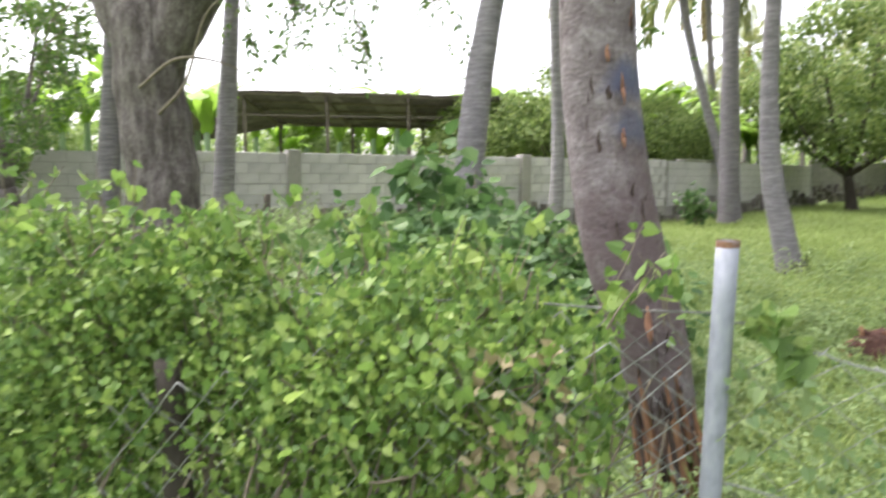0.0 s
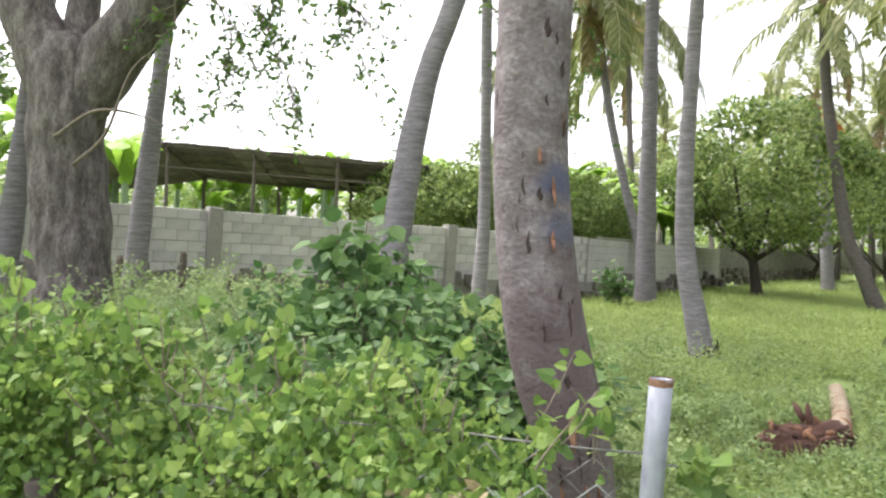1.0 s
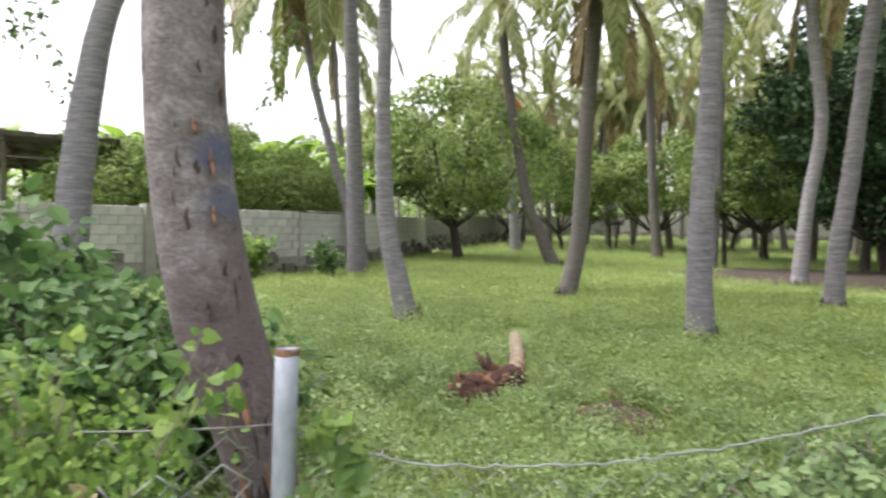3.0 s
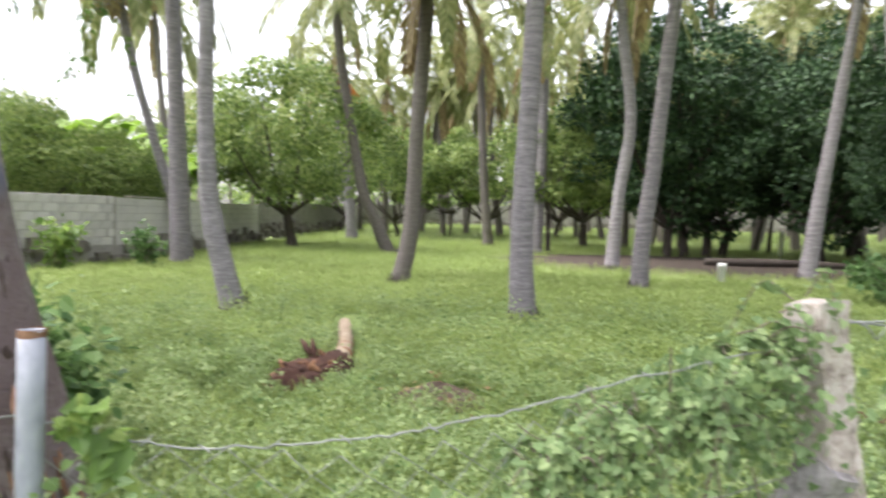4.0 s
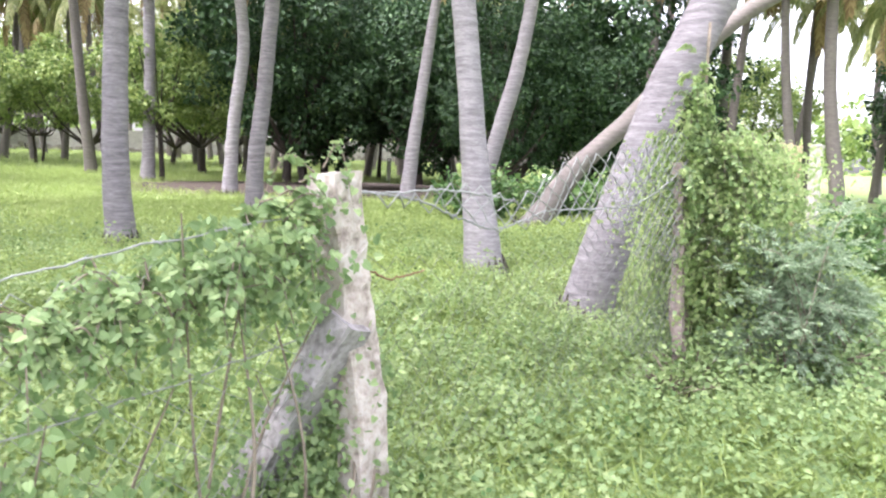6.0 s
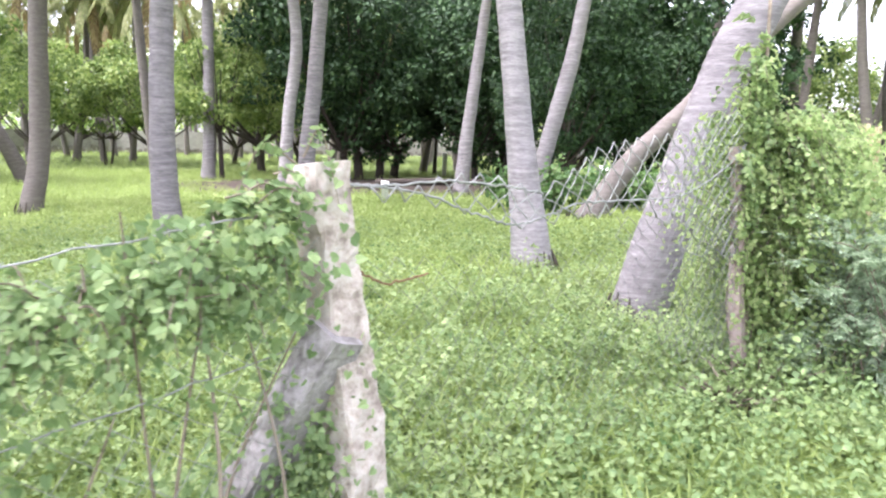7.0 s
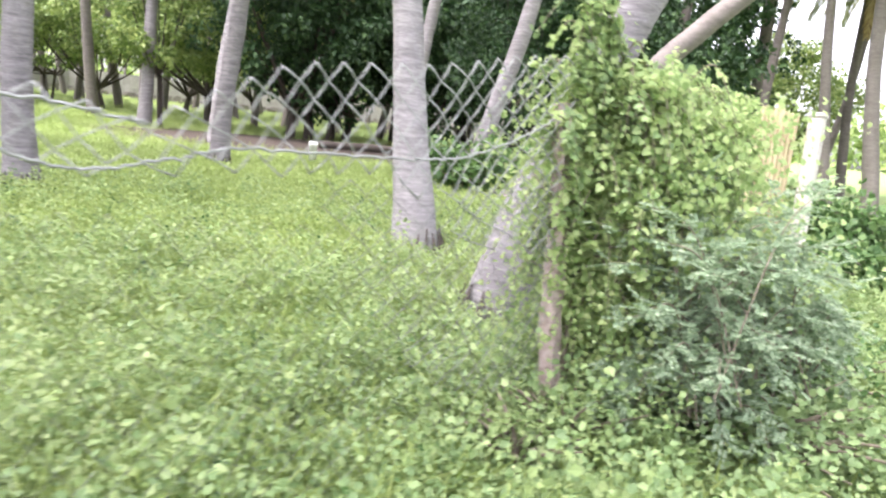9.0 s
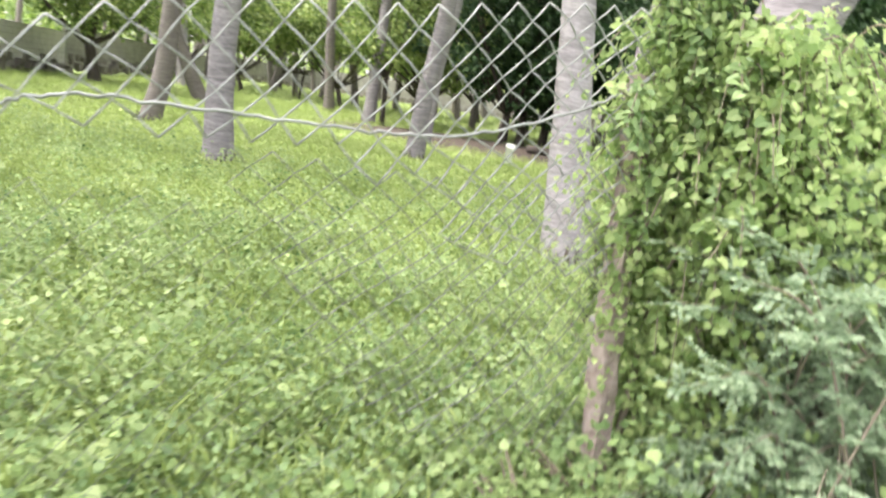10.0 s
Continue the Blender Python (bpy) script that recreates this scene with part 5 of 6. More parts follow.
def chain_link(name, a, b, top, bottom, label, cell=0.106, tall=0.106, r=0.0027, seed=0, material=M_WIRE, bulge=0.03):
    """Diamond mesh between two posts; top and bottom are rows of (share, height). Each slanting wire is a zigzag."""
    g = np.random.default_rng(seed)
    a, b = np.asarray(a), np.asarray(b)
    length = float(np.linalg.norm(b - a))
    ts, tz = zip(*top)
    bs, bz = zip(*bottom)
    half = cell / 2
    cols = int(length / half)
    d = (b - a) / length
    nrm = np.array([d[1], -d[0]])
    rows = int(3.0 / tall)

    def knot(i, j):
        s = i * half / length
        hi = np.interp(s, ts, tz)
        sq = 0.9 + 0.12 * math.sin(i * 0.21 + seed)
        z = hi - j * tall / 2 * sq
        off = bulge * math.sin(i * 0.33 + j * 0.2 + seed) + 0.008 * math.sin(i * 2.1 + j * 1.7)
        p = a + d * (i * half + 0.012 * math.sin(j * 0.8 + i * 0.13 + seed)) + nrm * off
        return (p[0], p[1], z), z >= np.interp(s, bs, bz)
    ob = empty(name, (*a, 0))
    tagged(ob, label, "fence", "chain-link panels")
    base = np.array([*a, 0])
    for i in range(cols):
        run = []
        for j in range(rows):
            p, ok = knot(i if (i + j) % 2 == 0 else i + 1, j)
            if not ok:
                break
            if run:
                run.append((*((np.array(run[-1][:3]) + np.array(p)) / 2 + np.array([*(nrm * 0.004), 0])), r))
            run.append((*p, r))
        if len(run) > 2:
            co, f = tube(np.array(run) - np.array([*base, 0]), 5)
            hang("wire", tube_mesh("wire", co, f, material), ob)
    return ob


chain_link("chain_link_fence", POST, SPOST, ((0.0, 1.15), (0.12, 1.14), (0.17, 1.175), (0.257, 1.17), (0.353, 1.11), (0.425, 1.19), (0.515, 1.275), (0.712, 1.33), (0.861, 1.405), (1.0, 1.45)),
           ((0, 1.12), (0.1, 1.08), (0.3, 0.99), (0.5, 0.99), (0.64, 0.98), (0.72, 0.91), (0.8, 0.8), (1, 0.72)), "torn sagging grey chain-link mesh hanging on a wire", r=0.0025, seed=1, bulge=0.012, cell=0.088, tall=0.094)
chain_link("chain_link_fence", POST + (SPOST - POST) * 0.56, SPOST, ((0, 1.0), (0.4, 0.98), (1, 1.0)), ((0, 0.9), (0.25, 0.5), (0.5, 0.32), (1, 0.22)), "thin grey chain-link mesh in front of the leaning palm", r=0.0014, seed=4, material=M_OLDWIRE, bulge=0.012, cell=0.088, tall=0.094)
chain_link("chain_link_fence", POST + 0.02, SPOST + 0.02, ((0.0, 0.95), (0.4, 0.9), (0.75, 0.85), (1.0, 0.8)), ((0, 0), (1, 0)), "slack thin chain-link mesh sunk in weeds", r=0.0008, seed=5, material=M_OLDWIRE, cell=0.09, tall=0.11)
chain_link("chain_link_fence", LEFT, PIPE, ((0, 1.1), (1, 1.03)), ((0, 0.0), (1, 0.0)), "grey chain-link mesh overgrown with vines", r=0.0015, seed=2, material=M_OLDWIRE)
chain_link("chain_link_fence", LEFT + (PIPE - LEFT) * 0.62 + np.array([0.10, -0.14]), PIPE + np.array([0.02, -0.03]), ((0, 0.8), (0.5, 0.98), (1, 1.02)), ((0, 0.3), (1, 0.0)), "bulging grey chain-link mesh at the end of the hedge", r=0.0017, seed=7, bulge=0.04)
chain_link("chain_link_fence", PIPE, POST, ((0, 1.0), (0.3, 0.93), (0.6, 0.98), (1, 1.06)), ((0, 0.0), (1, 0.0)), "slack grey chain-link mesh with creepers", r=0.0011, seed=3)


# ---- vines and shrubs ----
def vine_slab(name, label, a, b, n, thick, top, low, size, outline, material, face=0.6, sparse=None, stems=0, category="vine"):
    """Leaves over an upright overgrown stretch of fence from a to b; top: rows of (share, height)."""
    a, b = np.asarray(a, float), np.asarray(b, float)
    d = (b - a) / np.linalg.norm(b - a)
    nrm = np.array([d[1], -d[0]])
    s = rng.uniform(0, 1, n)
    ts, tz = zip(*top)
    length = np.linalg.norm(b - a)
    hi = np.interp(s, ts, tz) + 0.07 * (lump(s * length * 3, s * 0 + 1, 1.6) - 0.5) + 0.05 * np.sin(s * length * 11)
    z = low + (hi - low) * rng.uniform(0, 1, n) ** 0.85
    relief = lump(s * length * 2.2, z * 2.2, 1.4, 2.0)
    off = (rng.normal(0, 0.75, n) * (0.5 + relief) + (relief - 0.5) * 0.9 * np.sign(rng.normal(size=n))) * thick * 0.6
    ok = rng.uniform(0, 1, n) < 0.3 + 1.6 * lump(s * length * 3.1, z * 3.1, 1.7, 4.0)
    if sparse is not None:
        ok &= rng.uniform(0, 1, n) < sparse(s, z)
    s, z, off = s[ok], z[ok], off[ok]
    c = np.stack([a[0] + (b - a)[0] * s + nrm[0] * off, a[1] + (b - a)[1] * s + nrm[1] * off, z], -1)
    m = len(c)
    out = np.stack([nrm[0] * np.sign(off + 0.02), nrm[1] * np.sign(off + 0.02), np.full(m, 0.55)], -1)
    along = unit(rng.normal(size=(m, 3)) * 0.7 + np.array([0, 0, -0.7]))
    ob = empty(name, (*a, 0))
    tagged(ob, label, category)
    co, f = leaves(c, along, unit(out * face + rng.normal(size=(m, 3)) * 0.5), size * rng.uniform(0.55, 1.35, m), outline)
    hang("foliage", fast_mesh("foliage", co - np.array([*a, 0]), f, material), ob)
    if stems:
        tw = []
        for k in range(stems):
            u = rng.uniform(0, 1)
            h = np.interp(u, ts, tz)
            p0 = np.array([*(a + (b - a) * u), low])
            v = np.array([*(d * rng.normal() * 0.09), 0])
            o2 = np.array([*(nrm * rng.normal() * thick * 0.5), 0])
            tw.append(tube(spline([(*p0, 0.006), (*(p0 + v + o2 + np.array([0, 0, (h - low) * 0.4])), 0.005), (*(p0 + v * 2 - o2 + np.array([0, 0, (h - low) * rng.uniform(0.7, 1.03)])), 0.002)], 7), 5, caps=False, wobble=0.2, seed=k))
        co, f = join(*tw)
        tagged(hang("tangle", fast_mesh("tangle", co - np.array([*a, 0]), f, M_TWIG, True), ob), kind="stuff")
    return ob


def ragged(s, z):
    """Open gaps in a mass of creeper."""
    return np.clip(2.4 * lump(s * 5 + 3, z * 4.2, 1.5, 7.0) - 0.2, 0.15, 1)


def trailing(label, a, b, shoots, top, low, seed, size, material, thick=0.25, reach=0.2):
    """Creeper shoots that arch out of the mass and hang, with leaves by turns on both sides."""
    g = np.random.default_rng(seed)
    a, b = np.asarray(a, float), np.asarray(b, float)
    d = (b - a) / np.linalg.norm(b - a)
    nrm = np.array([d[1], -d[0]])
    ts, tz = zip(*top)
    st, lc, la, ln = [], [], [], []
    for k in range(shoots):
        u = g.uniform(0, 1)
        hi = np.interp(u, ts, tz)
        z = low + (hi - low) * g.uniform(0.1, 1) ** 0.7
        side = 1 if g.uniform() < 0.72 else -1
        out = np.array([*(nrm * side * g.uniform(0.3, 1) + d * g.normal() * 0.7), 0])
        p = np.array([*(a + (b - a) * u + nrm * side * thick * g.uniform(0, 0.6)), z])
        L = reach * g.uniform(0.5, 1.4)
        rows = spline([(*p, 0.003), (*(p + out * L * 0.5 + np.array([0, 0, L * g.uniform(0.0, 0.6)])), 0.0025), (*(p + out * L + np.array([0, 0, -L * g.uniform(-0.4, 1.3)])), 0.001)], 7)
        st.append(tube(rows, 4, caps=False))
        t = np.gradient(rows[:, :3], axis=0)
        for i in range(2, len(rows)):
            sd = unit(np.cross(t[i], np.array([0.1, 0, 1.0])))
            for q in range(2):
                lc.append(rows[i, :3] + g.normal(0, 0.008, 3))
                la.append(sd * (1 if (i + q) % 2 else -1) + unit(t[i]) * 0.6 + np.array([0, 0, -0.4]) + g.normal(0, 0.3, 3))
                ln.append(np.array([*(nrm * side * 0.6), 0.9]) + g.normal(0, 0.4, 3))
    base = np.array([*a, 0])
    ob = empty("creeper_shoots", tuple(base))
    tagged(ob, label, "vine")
    co, f = join(*st)
    tagged(hang("tangle", fast_mesh("tangle", co - base, f, M_TWIG, True), ob), kind="stuff")
    co, f = leaves(np.array(lc), unit(np.array(la)), unit(np.array(ln)), size * g.uniform(0.5, 1.4, len(lc)), HEART)
    hang("foliage", fast_mesh("foliage", co - base, f, material), ob)


def hedge_gap(s, z):
    """Thinner towards the pipe post low down, where the wire shows."""
    return np.clip(1.0 - np.clip((s - 0.78) / 0.2, 0, 1) * np.clip((1.0 - z) / 0.35, 0, 1) * 0.9, 0.05, 1) * np.clip(3.2 * lump(s * 9 + 1, z * 3.5, 1.6, 9.0) - 0.15, 0.2, 1)


HTOP = ((0, 1.34), (0.35, 1.25), (0.55, 1.2), (0.72, 1.165), (0.85, 1.13), (0.95, 1.10), (1.0, 1.02))
vine_slab("vine_hedge", "thick hedge of bright green heart-leaved vine on the fence", LEFT, LEFT + (PIPE - LEFT) * 0.945, 94000, 0.26, HTOP, 0.02, 0.0215, HEART, M_VINE, sparse=hedge_gap, stems=170, category="hedge")


def creeper_gap(s, z):
    return np.clip(0.3 + 0.5 * np.clip((s - 0.5) / 0.4, 0, 1) * np.clip((z - 0.55) / 0.3, 0.15, 1) + 0.3 * np.sin(s * 9 + z * 6), 0.05, 1) * np.where((s > 0.78) & (z < 0.82), 0.3, 1) * np.where((s > 0.35) & (z < 0.8), 0.65, 1)


vine_slab("creeper", "green creeper trailing along the slack fence", PIPE, PIPE + (POST - PIPE) * 0.94, 11000, 0.14, ((0, 0.98), (0.12, 0.84), (0.3, 0.72), (0.55, 0.82), (0.7, 0.98), (0.85, 1.10), (1, 1.12)), 0.02, 0.027, HEART, M_VINE2, sparse=creeper_gap, stems=9)
vine_slab("creeper", "ivy climbing the weathered stone post", POST - np.array([0.2, 0.05]), POST + np.array([0.14, 0.02]), 2700, 0.12, ((0, 0.6), (0.5, 0.7), (1, 0.66)), 0.02, 0.022, HEART, M_VINE2, stems=4, sparse=ragged)


vine_slab("creeper", "scattered ivy over the slanting stone brace", POST - np.array([0.42, 0.06]), POST + np.array([0.1, -0.03]), 1900, 0.14, ((0, 0.36), (1, 0.86)), 0.05, 0.021, HEART, M_VINE2, sparse=ragged)

CTOP = ((0, 1.42), (0.15, 1.38), (0.25, 1.42), (0.38, 1.36), (0.5, 1.41), (0.65, 1.36), (0.8, 1.38), (0.9, 1.3), (1, 1.15))
CA, CB = SPOST + np.array([0.06, 0.0]), np.array([4.46, 3.58])
vine_slab("creeper", "tangled yellow-green creeper burying the fence by the gate", CA, CB, 56000, 0.44, CTOP, 0.02, 0.024, ROUND, M_CREEP, stems=12, sparse=ragged)
trailing("pale yellow-green creeper shoots hanging over the fence", CA, CB, 520, CTOP, 0.45, 11, 0.025, M_CREEP, 0.34, 0.18)
trailing("bright green creeper shoots over the top of the fence", CA, CB, 100, CTOP, 0.9, 12, 0.027, M_VINE2, 0.26, 0.18)
trailing("leafy creeper shoots sticking out round the stone post", SPOST + np.array([-0.06, -0.03]), SPOST + np.array([0.10, 0.05]), 80, ((0, 1.6), (0.5, 1.9), (1, 1.5)), 0.5, 13, 0.024, M_CREEP, 0.05, 0.075)
trailing("bright green creeper shoots round the stone post", SPOST + np.array([-0.05, -0.03]), SPOST + np.array([0.09, 0.05]), 34, ((0, 1.6), (0.5, 1.95), (1, 1.5)), 0.6, 14, 0.026, M_VINE2, 0.05, 0.09)
rod = new("thin_stake", tube_mesh("thin_stake", *tube(spline([(0, 0, 0, 0.012), (0.02, 0.01, 1.0, 0.011), (0.01, 0.02, 2.02, 0.008)], 6), 7, wobble=0.1, seed=2), M_TWIG))
rod.matrix_world = pose(3.70, 3.13, 0)
tagged(rod, "thin dark stick wrapped in creeper beside the post", "stake")
vine_slab("creeper", "leafy creeper twisting round the pink stone post", SPOST + np.array([-0.05, -0.05]), SPOST + np.array([0.16, 0.05]), 2600, 0.10, ((0, 1.45), (0.5, 1.6), (1, 1.42)), 0.4, 0.021, HEART, M_CREEP, sparse=ragged)

trailing("young upright creeper shoots at the top of the stone post", POST + np.array([-0.3, -0.16]), POST + np.array([-0.09, -0.04]), 12, ((0, 1.16), (1, 1.24)), 1.02, 22, 0.026, M_VINE2, 0.04, 0.09)
trailing("green creeper shoots trailing along the top wire", PIPE + (POST - PIPE) * 0.5, PIPE + (POST - PIPE) * 0.9, 85, ((0, 0.88), (0.5, 0.98), (1, 1.1)), 0.78, 21, 0.021, M_VINE2, 0.07, 0.09)

trailing("broad green creeper leaves round the pipe post", PIPE + np.array([-0.05, -0.03]), PIPE + np.array([0.12, 0.05]), 2, ((0, 1.08), (0.5, 1.08), (1, 1.08)), 0.98, 31, 0.042, M_VINE, 0.04, 0.08)
trailing("green creeper trailing low beside the pipe post", PIPE + np.array([0.12, 0.06]), PIPE + (POST - PIPE) * 0.45, 20, ((0, 0.72), (0.5, 0.74), (1, 0.75)), 0.2, 32, 0.03, M_VINE, 0.08, 0.12)
buried = new("wooden_post", tube_mesh("wooden_post", *tube(spline([(0.03, 0, -0.1, 0.042), (0.01, 0.01, 0.45, 0.038), (0, 0, 0.88, 0.034)], 6), 12, wobble=0.12, seed=4), M_MBARK))
buried.matrix_world = pose(-0.86, 0.12, 0)
tagged(buried, "dark brown wooden post half buried in the vine hedge", "post")
# dry stems twisted into the wire at the hedge's end
dry = empty("dry_vine_stems", (*PIPE, 0))
tagged(dry, "tangle of dry grey vine stems in the fence wire", "vine")
for k in range(26):
    u = rng.uniform(0.82, 0.99)
    p0 = np.array([*(LEFT + (PIPE - LEFT) * u - PIPE + rng.normal(0, 0.05, 2)), rng.uniform(0.35, 1.0)])
    run = np.array([0.75, 0.66, 0.0]) * rng.uniform(-0.22, 0.22) + np.array([0, 0, rng.normal() * 0.12])
    rows = spline([(*p0, 0.0035), (*(p0 + run * 0.4 + rng.normal(0, 0.03, 3)), 0.003), (*(p0 + run * 0.8 + rng.normal(0, 0.03, 3)), 0.0025), (*(p0 + run * 1.2), 0.0012)], 6)
    hang("stem", tube_mesh("stem", *tube(rows, 5, wobble=0.2, seed=k), M_TWIG), dry)

# upright shoots over the hedge
sh = empty("vine_shoots", (0, 0, 0))
tagged(sh, "young pale green vine shoots above the hedge", "vine")
lc, st = [], []
for k in range(110):
    u = rng.uniform(0.05, 0.99)
    base = np.array([*(LEFT + (PIPE - LEFT) * u + rng.normal(0, 0.06, 2)), np.interp(u, *zip(*HTOP)) - 0.08])
    h = rng.uniform(0.06, 0.24)
    tip = base + np.array([rng.normal() * 0.06, rng.normal() * 0.06, h])
    rows = spline([(*base, 0.0025), (*((base + tip) / 2 + rng.normal(0, 0.015, 3)), 0.002), (*tip, 0.001)], 5)
    st.append(tube(rows, 4, caps=False))
    lc.append(rows[rng.integers(2, len(rows), 7), :3] + rng.normal(0, 0.012, (7, 3)))
lc = np.concatenate(lc)
tagged(hang("tangle", fast_mesh("tangle", *join(*st), M_TWIG, True), sh), kind="stuff")
hang("foliage", fast_mesh("foliage", *leaves(lc, rand_dir(len(lc), -0.2), rand_dir(len(lc), 0.7), 0.034 * rng.uniform(0.6, 1.4, len(lc)), HEART), M_VINE), sh)
# dead leaves caught in the wire
dl = empty("dead_leaves", (0, 0, 0))
tagged(dl, "dry pale brown leaves hanging in the fence wire", "dead leaves")
u = rng.uniform(0.86, 0.93, 90)
c = np.stack([*(LEFT[:, None] + (PIPE - LEFT)[:, None] * u), rng.uniform(0.62, 1.0, 90)], -1) + np.array([0.07, -0.1, 0])
hang("foliage", fast_mesh("foliage", *leaves(c, rand_dir(90, -0.8), rand_dir(90, 0.2), 0.035 * rng.uniform(0.6, 1.3, 90), ROUND), M_DEADLEAF), dl)


def shrub(label, place, n, spread, height, size, material, stems=26, outline=ROUND, name="shrub"):
    ob = empty(name, (*place, 0))
    tagged(ob, label, "shrub")
    bark, lc, la = [], [], []
    for k in range(stems):
        a, q = rng.uniform(0, 6.28), rng.uniform(0.2, 1) ** 0.6
        h = height * rng.uniform(0.55, 1.0) * (1.15 - 0.5 * q)
        tip = np.array([spread * q * math.cos(a), spread * q * math.sin(a), h])
        rows = spline([(0.1 * math.cos(a), 0.1 * math.sin(a), -0.05, 0.014), (*(tip * np.array([0.4, 0.4, 0.6])), 0.01), (*tip, 0.003)], 8)
        bark.append(tube(rows, 5, caps=False))
        m = n // stems
        i = rng.integers(5, len(rows), m)
        off = rng.normal(0, 0.085, (m, 3))
        lc.append(rows[i, :3] + off)
        la.append(unit(off * 6 + rng.normal(0, 0.3, (m, 3)) + np.array([0, 0, -0.35])))
    lc, la = np.concatenate(lc), np.concatenate(la)
    tagged(hang("tangle", fast_mesh("tangle", *join(*bark), M_TWIG, True), ob), kind="stuff")
    hang("foliage", fast_mesh("foliage", *leaves(lc, la, unit(rng.normal(size=lc.shape) * 0.45 + np.array([0, 0, 1])), size * rng.uniform(0.5, 1.3, len(lc)), outline), material), ob)
    return ob


shrub("bushy dark green shrub with broad soft leaves", (-2.75, 2.45), 5200, 1.0, 1.2, 0.088, M_SHRUB, 60)
shrub("bushy dark green shrub with broad soft leaves", (-1.95, 2.75), 2600, 0.6, 1.1, 0.085, M_SHRUB, 34)
shrub("bushy dark green shrub with broad soft leaves", (-2.05, 2.05), 3400, 0.8, 1.08, 0.078, M_SHRUB, 44)
shrub("bushy dark green shrub with broad soft leaves", (-3.5, 2.5), 3600, 0.8, 1.18, 0.08, M_SHRUB, 44)
shrub("bushy dark green shrub with broad soft leaves", (-4.4, 2.9), 3000, 0.8, 0.85, 0.08, M_SHRUB, 40)
shrub("feathery light green weedy shrub behind the hedge", (-4.2, 3.5), 3400, 0.85, 1.25, 0.085, M_SHRUB, 40)
shrub("tall dark green shrub stem above the bush", (-3.0, 2.35), 360, 0.22, 1.85, 0.12, M_SHRUB, 5)
shrub("tall dark green shrub stem above the bush", (-3.5, 3.1), 420, 0.35, 1.7, 0.12, M_SHRUB, 6)
shrub("weedy shrub at the foot of the wall", (-9.9, 12.4), 500, 0.5, 1.4, 0.13, M_VINE, 10)
shrub("weedy shrub at the foot of the wall", (-9.6, 7.6), 500, 0.4, 1.3, 0.12, M_VINE, 9)
shrub("low green shrub under the slanting palm", (6.2, 12.9), 2000, 1.2, 1.1, 0.12, M_SHRUB, 26)
shrub("low green shrub under the slanting palm", (8.6, 14.2), 2200, 1.5, 1.15, 0.13, M_SHRUB, 28)
shrub("leafy green shrub against the block wall", (-8.9, 14.2), 380, 0.5, 1.3, 0.12, M_SHRUB, 12)
# two added shrubs stand in for the shaded ground beyond the gate
shrub("low dark green shrub added as shade on the ground beyond the gate", (10.6, 8.2), 2600, 1.5, 0.9, 0.1, M_SHRUB, 34)
shrub("low dark green shrub added as shade on the ground beyond the gate", (8.4, 6.1), 1600, 0.9, 0.55, 0.08, M_SHRUB, 26)
shrub("low green shrub behind the gate", (9.0, 9.0), 2000, 1.4, 1.3, 0.11, M_VINE2, 26)


def feather_shrub(label, place, twigs, reach, seed, tall=1.0):
    """Twigs with rows of fine paired leaflets."""
    g = np.random.default_rng(seed)
    ob = empty("feathery_shrub", (*place, 0))
    tagged(ob, label, "shrub")
    bark, lc, la, ln = [], [], [], []
    for k in range(twigs):
        a = g.uniform(0, 6.28)
        h = g.uniform(0.25, 0.95) * tall
        s = np.array([g.normal() * 0.12, g.normal() * 0.12, 0.05 + h * 0.3])
        e = np.array([math.cos(a) * reach * g.uniform(0.5, 1), math.sin(a) * reach * g.uniform(0.4, 0.8), h - g.uniform(0, 0.25)])
        rows = spline([(*s, 0.004), (*((s + e) / 2 + np.array([0, 0, 0.18])), 0.003), (*e, 0.0012)], 9)
        bark.append(tube(rows, 4, caps=False))
        t = np.gradient(rows[:, :3], axis=0)
        for i in range(3, len(rows)):
            tt = unit(t[i])
            sd = unit(np.cross(tt, np.array([0, 0, 1.0])))
            for sg in (-1, 1):
                pin = unit(sd * sg + tt * 0.7 + np.array([0, 0, -0.15]))
                pin = unit(pin + g.normal(0, 0.42, 3))
                L = 0.075 * g.uniform(0.6, 1.25)
                for q in np.linspace(0.15, 1, 8):
                    for s2 in (-1, 1):
                        lc.append(rows[i, :3] + pin * L * q)
                        la.append(unit(np.cross(pin, np.array([0, 0, 1.0])) * s2 + pin * 0.5))
                        ln.append(np.array([0, -0.3, 0.8]) + g.normal(0, 0.8, 3))
    lc, la, ln = np.array(lc), np.array(la), np.array(ln)
    tagged(hang("tangle", fast_mesh("tangle", *join(*bark), M_TWIG, True), ob), kind="stuff")
    hang("foliage", fast_mesh("foliage", *leaves(lc, la, ln, 0.019 * g.uniform(0.8, 1.2, len(lc)), DIAMOND), M_FEATHER), ob)


feather_shrub("feathery pale green shrub rising through the creeper", (4.05, 3.25), 40, 0.42, 5, 1.45)
feather_shrub("feathery pale green shrub rising through the creeper", (4.4, 3.42), 40, 0.42, 6, 1.2)
feather_shrub("feathery blue-green shrub in front of the creeper", (4.08, 2.86), 50, 0.46, 1, 1.3)
feather_shrub("feathery blue-green shrub in front of the creeper", (4.62, 3.12), 44, 0.5, 2, 0.95)
shrub("low dark green leafy shrub below the creeper", (4.5, 2.95), 4200, 0.6, 0.42, 0.03, M_VINE2, 40)
shrub("low dark green leafy shrub below the creeper", (5.2, 3.55), 2800, 0.55, 0.4, 0.034, M_SHRUB, 30)
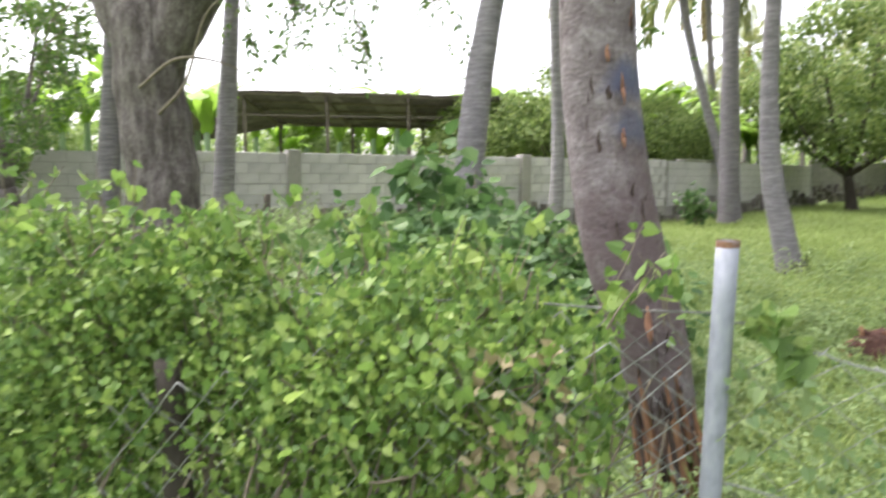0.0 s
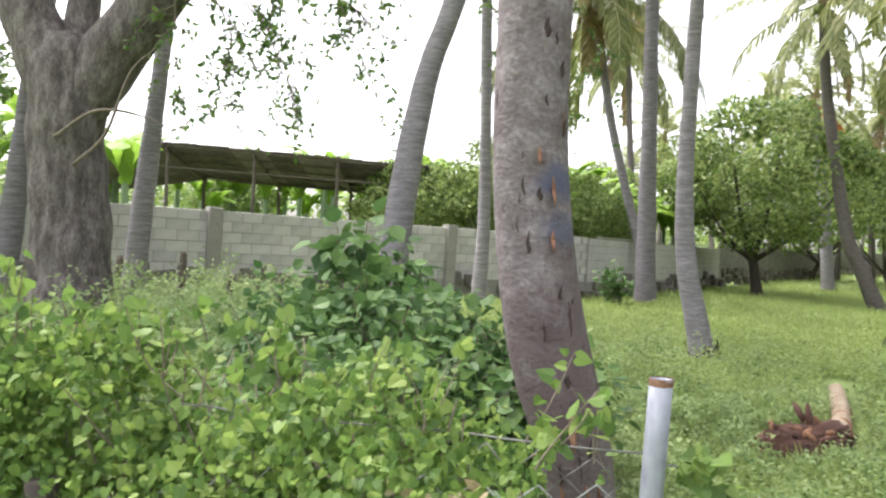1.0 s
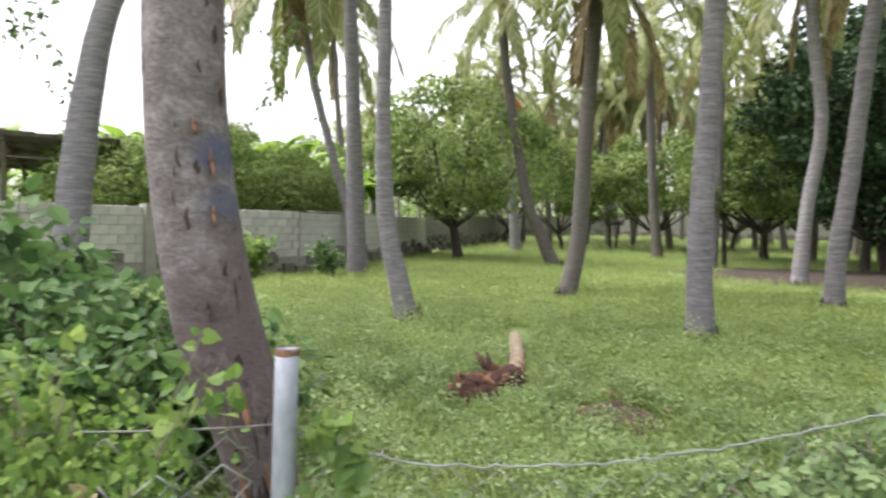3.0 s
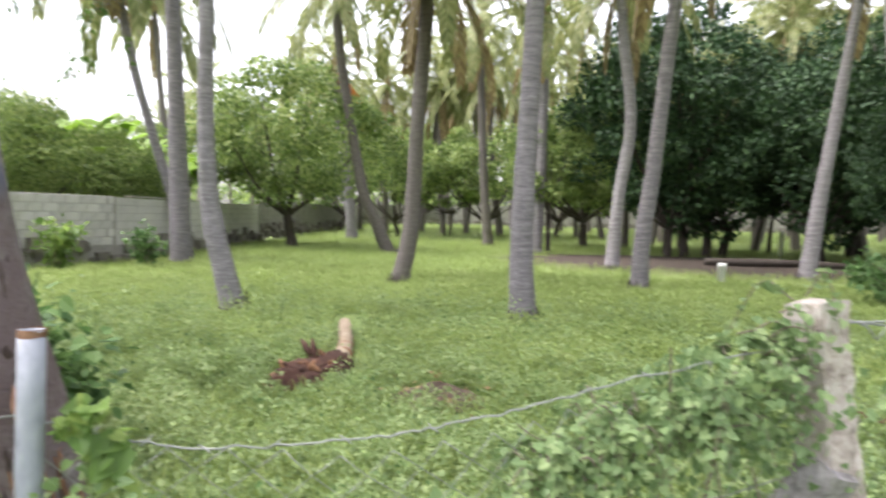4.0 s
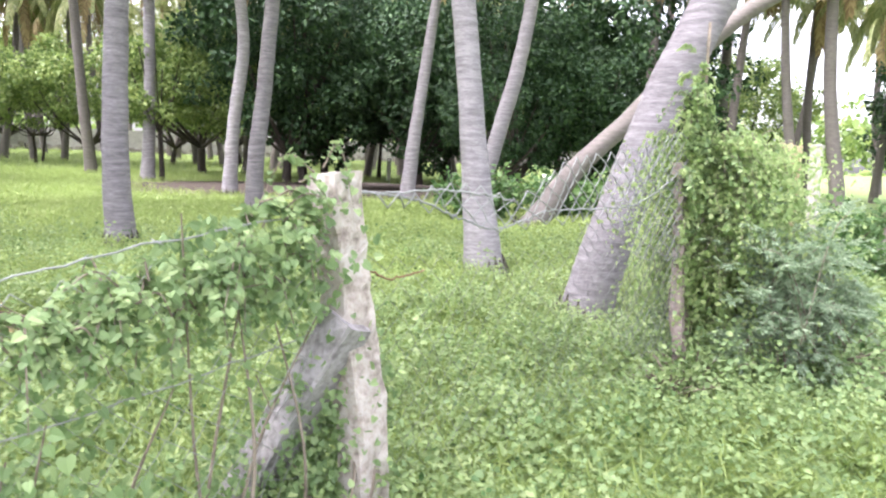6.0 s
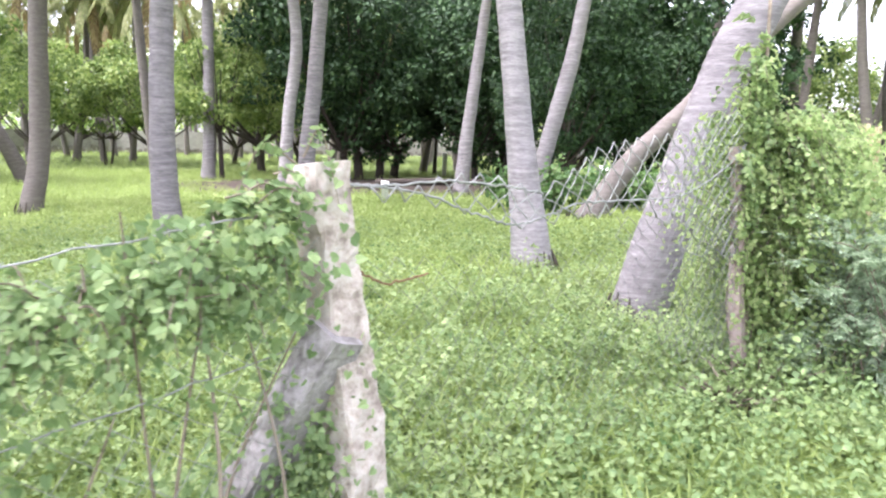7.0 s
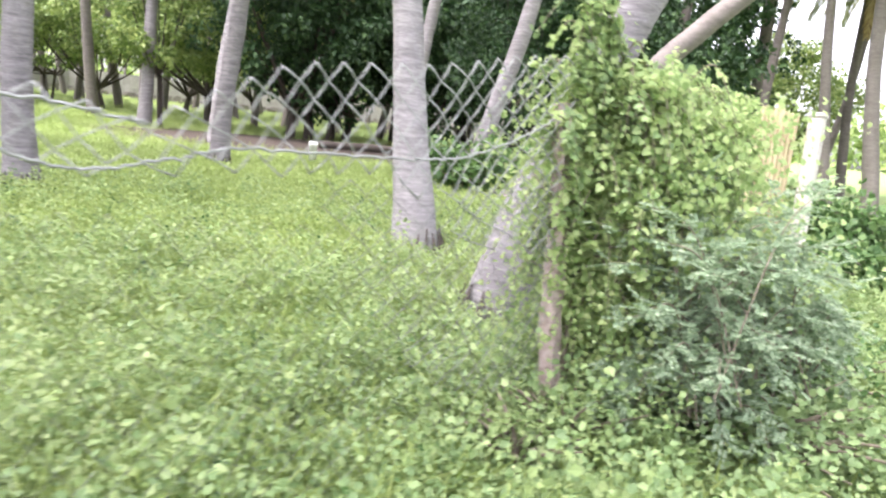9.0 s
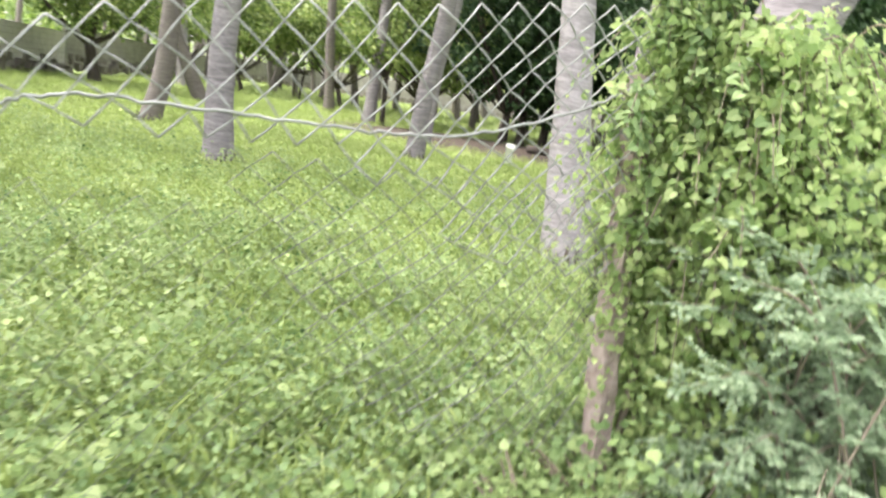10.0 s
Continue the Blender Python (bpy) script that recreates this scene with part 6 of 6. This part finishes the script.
shrub("leafy weeds round the foot of the stone post", (3.66, 2.95), 1300, 0.3, 0.4, 0.027, M_VINE2, 26)
shrub("leafy weeds round the foot of the stone post", (3.45, 2.88), 1000, 0.26, 0.33, 0.027, M_WEED, 22)

# ---- picket gate ----
gate = empty("picket_gate", (5.43, 4.43, 0), 24)
tagged(gate, "cream wooden picket gate half hidden by creeper", "gate")
picket = boxes("picket", [((0.035, 0.02, 1.42), pose(0, 0, 0.71))], M_PICKET, 0.004)
for k in range(8):
    hang("picket", picket, gate, pose(k * 0.062, 0, 0.06 + rng.uniform(-0.015, 0.015), 0, rng.uniform(-0.6, 0.6), 0))
for z in (0.35, 0.85, 1.3):
    hang("rail", boxes("rail", [((0.52, 0.03, 0.045), pose(0.22, 0.027, 0))], M_PICKET, 0.004), gate, pose(0, 0, z))
gp = new("gate_post", boxes("gate_post", [((0.085, 0.085, 1.5), pose(0, 0, 0.72)), ((0.1, 0.1, 0.03), pose(0, 0, 1.475))], M_PALE, 0.008))
gp.matrix_world = pose(5.86, 4.42, 0, -3, 5, 28)
tagged(gp, "whitewashed concrete gate post leaning slightly beside pickets", "post")
palm([(9.6, 6.9, 0, 0.2), (10.0, 6.8, 1.0, 0.17), (10.8, 6.6, 3.2, 0.15)], 9, 33, "slanting dark coconut palm beyond the gate", M_PALM_DARK, 12)

# ---- things lying in the grass ----
log = empty("felled_log", (-1.29, 4.9, 0))
tagged(log, "pale peeled palm log with rotten dark red-brown root end", "log")
rows = spline([(0.2, 0.6, 0.09, 0.082), (-0.1, 1.6, 0.09, 0.078), (-0.4, 2.4, 0.09, 0.072), (-0.6, 2.95, 0.09, 0.064)], 16)
hang("log", tube_mesh("log", *tube(rows, 18, 0.35, 0.14, seed=4), M_LOG), log)
for u in (3, 7, 12, 18):
    p, q = rows[u], rows[u + 1]
    hang("bark_collar", tube_mesh("bark_collar", *tube(np.array([(*p[:3], p[3] * 0.9), (*(p[:3] * 0.8 + q[:3] * 0.2), p[3] * 1.1), (*(p[:3] * 0.4 + q[:3] * 0.6), q[3] * 1.09), (*q[:3], q[3] * 0.9)]), 16, wobble=0.1, seed=u), M_RAW), log, None, "ragged brown bark collar")
hang("root_end", tube_mesh("root_end", *tube(spline([(-0.1, -0.05, 0.06, 0.05), (0.0, 0.08, 0.10, 0.10), (0.12, 0.3, 0.11, 0.115), (0.2, 0.5, 0.11, 0.11), (0.2, 0.7, 0.10, 0.10)], 8), 22, wobble=0.5, seed=5, groove=0.12), M_FIBRE), log, None, "rotten red-brown palm fibre")
for k in range(80):
    p = np.array([-0.06, -0.03, 0.1]) + rng.uniform(0, 1) * np.array([0.33, 0.6, 0.02]) + rng.normal(0, 0.05, 3)
    v = rng.normal(size=3) * 0.055 + np.array([-0.02, -0.03, 0.035])
    hang("fibre", tube_mesh("fibre", *tube(np.array([(*p, 0.02), (*(p + v * 0.5), 0.028), (*(p + v), 0.009)]), 6, wobble=0.35, seed=k), M_RAW if k % 4 == 0 else M_FIBRE), log)
soil = empty("soil_patch", (-0.1, 4.95, 0))
tagged(soil, "small heap of bare dark soil and litter in grass", "soil")
n = 22
ang = np.linspace(0, 2 * np.pi, n, endpoint=False)
rr = np.linspace(0, 1, 7)
co = np.array([(0.4 * q * math.cos(a) * (1 + 0.25 * math.sin(3 * a)), 0.26 * q * math.sin(a) * (1 + 0.12 * math.cos(4 * a)), 0.16 * (1 - q * q) + 0.02 * math.sin(a * 5 + q * 9) * (1 - q) - 0.03 * q) for q in rr for a in ang])
i, j = np.meshgrid(np.arange(6), np.arange(n), indexing='ij')
hang("mound", fast_mesh("mound", co, np.stack([i * n + j, i * n + (j + 1) % n, (i + 1) * n + (j + 1) % n, (i + 1) * n + j], -1).reshape(-1, 4), M_SOILDARK, True), soil)
c = np.stack([rng.normal(0, 0.4, 130), rng.normal(0, 0.22, 130), rng.uniform(0.06, 0.17, 130)], -1)
c = c[:60]
tagged(hang("litter", fast_mesh("litter", *leaves(c, rand_dir(60, 0, 0.2), rand_dir(60, 1.2), 0.05 * rng.uniform(0.5, 1.3, 60), ROUND), M_FROND_DRY), soil), kind="stuff")


def standpipe(place, h, r):
    ob = new("pvc_pipe", tube_mesh("pvc_pipe", *tube(np.array([(0, 0, -0.1, r), (0, 0, h * 0.8, r), (0, 0, h * 0.8 + 0.005, r * 1.18), (0, 0, h, r * 1.18)]), 14), M_PVC))
    ob.matrix_world = pose(*place, float(gz(*place)), 2, 1, 0)
    tagged(ob, "short white plastic pipe standing in the grass", "pipe", "white pipes")


standpipe((3.76, 16.1), 0.52, 0.08)
standpipe((8.9, 15.6), 0.95, 0.1)
standpipe((8.6, 31.0), 1.1, 0.09)
# stakes by the wall
for x, y, h, lean in ((-9.85, 3.95, 0.95, 4), (-11.2, 3.5, 0.8, -8), (-10.2, 4.9, 0.6, 10)):
    ob = new("stake", tube_mesh("stake", *tube(spline([(0, 0, -0.1, 0.06), (0.02, 0, h / 2, 0.055), (0, 0.01, h, 0.06)], 4), 8, wobble=0.12, seed=int(h * 10)), M_TIMBER))
    ob.matrix_world = pose(x, y, 0, 0, lean, 0)
    tagged(ob, "short dark wooden stake near the wall", "stake", "wooden stakes")
# fallen trunk and beam under the dark trees
beam = new("fallen_trunk", tube_mesh("fallen_trunk", *tube(spline([(0, 0, 0.12, 0.13), (2.5, 0.3, 0.15, 0.12), (5.5, 0.2, 0.13, 0.07)], 8), 10, wobble=0.12), M_MBARK))
beam.matrix_world = pose(4.6, 24.0, 0, 0, 0, -4)
tagged(beam, "dark fallen trunk lying on bare soil", "log")
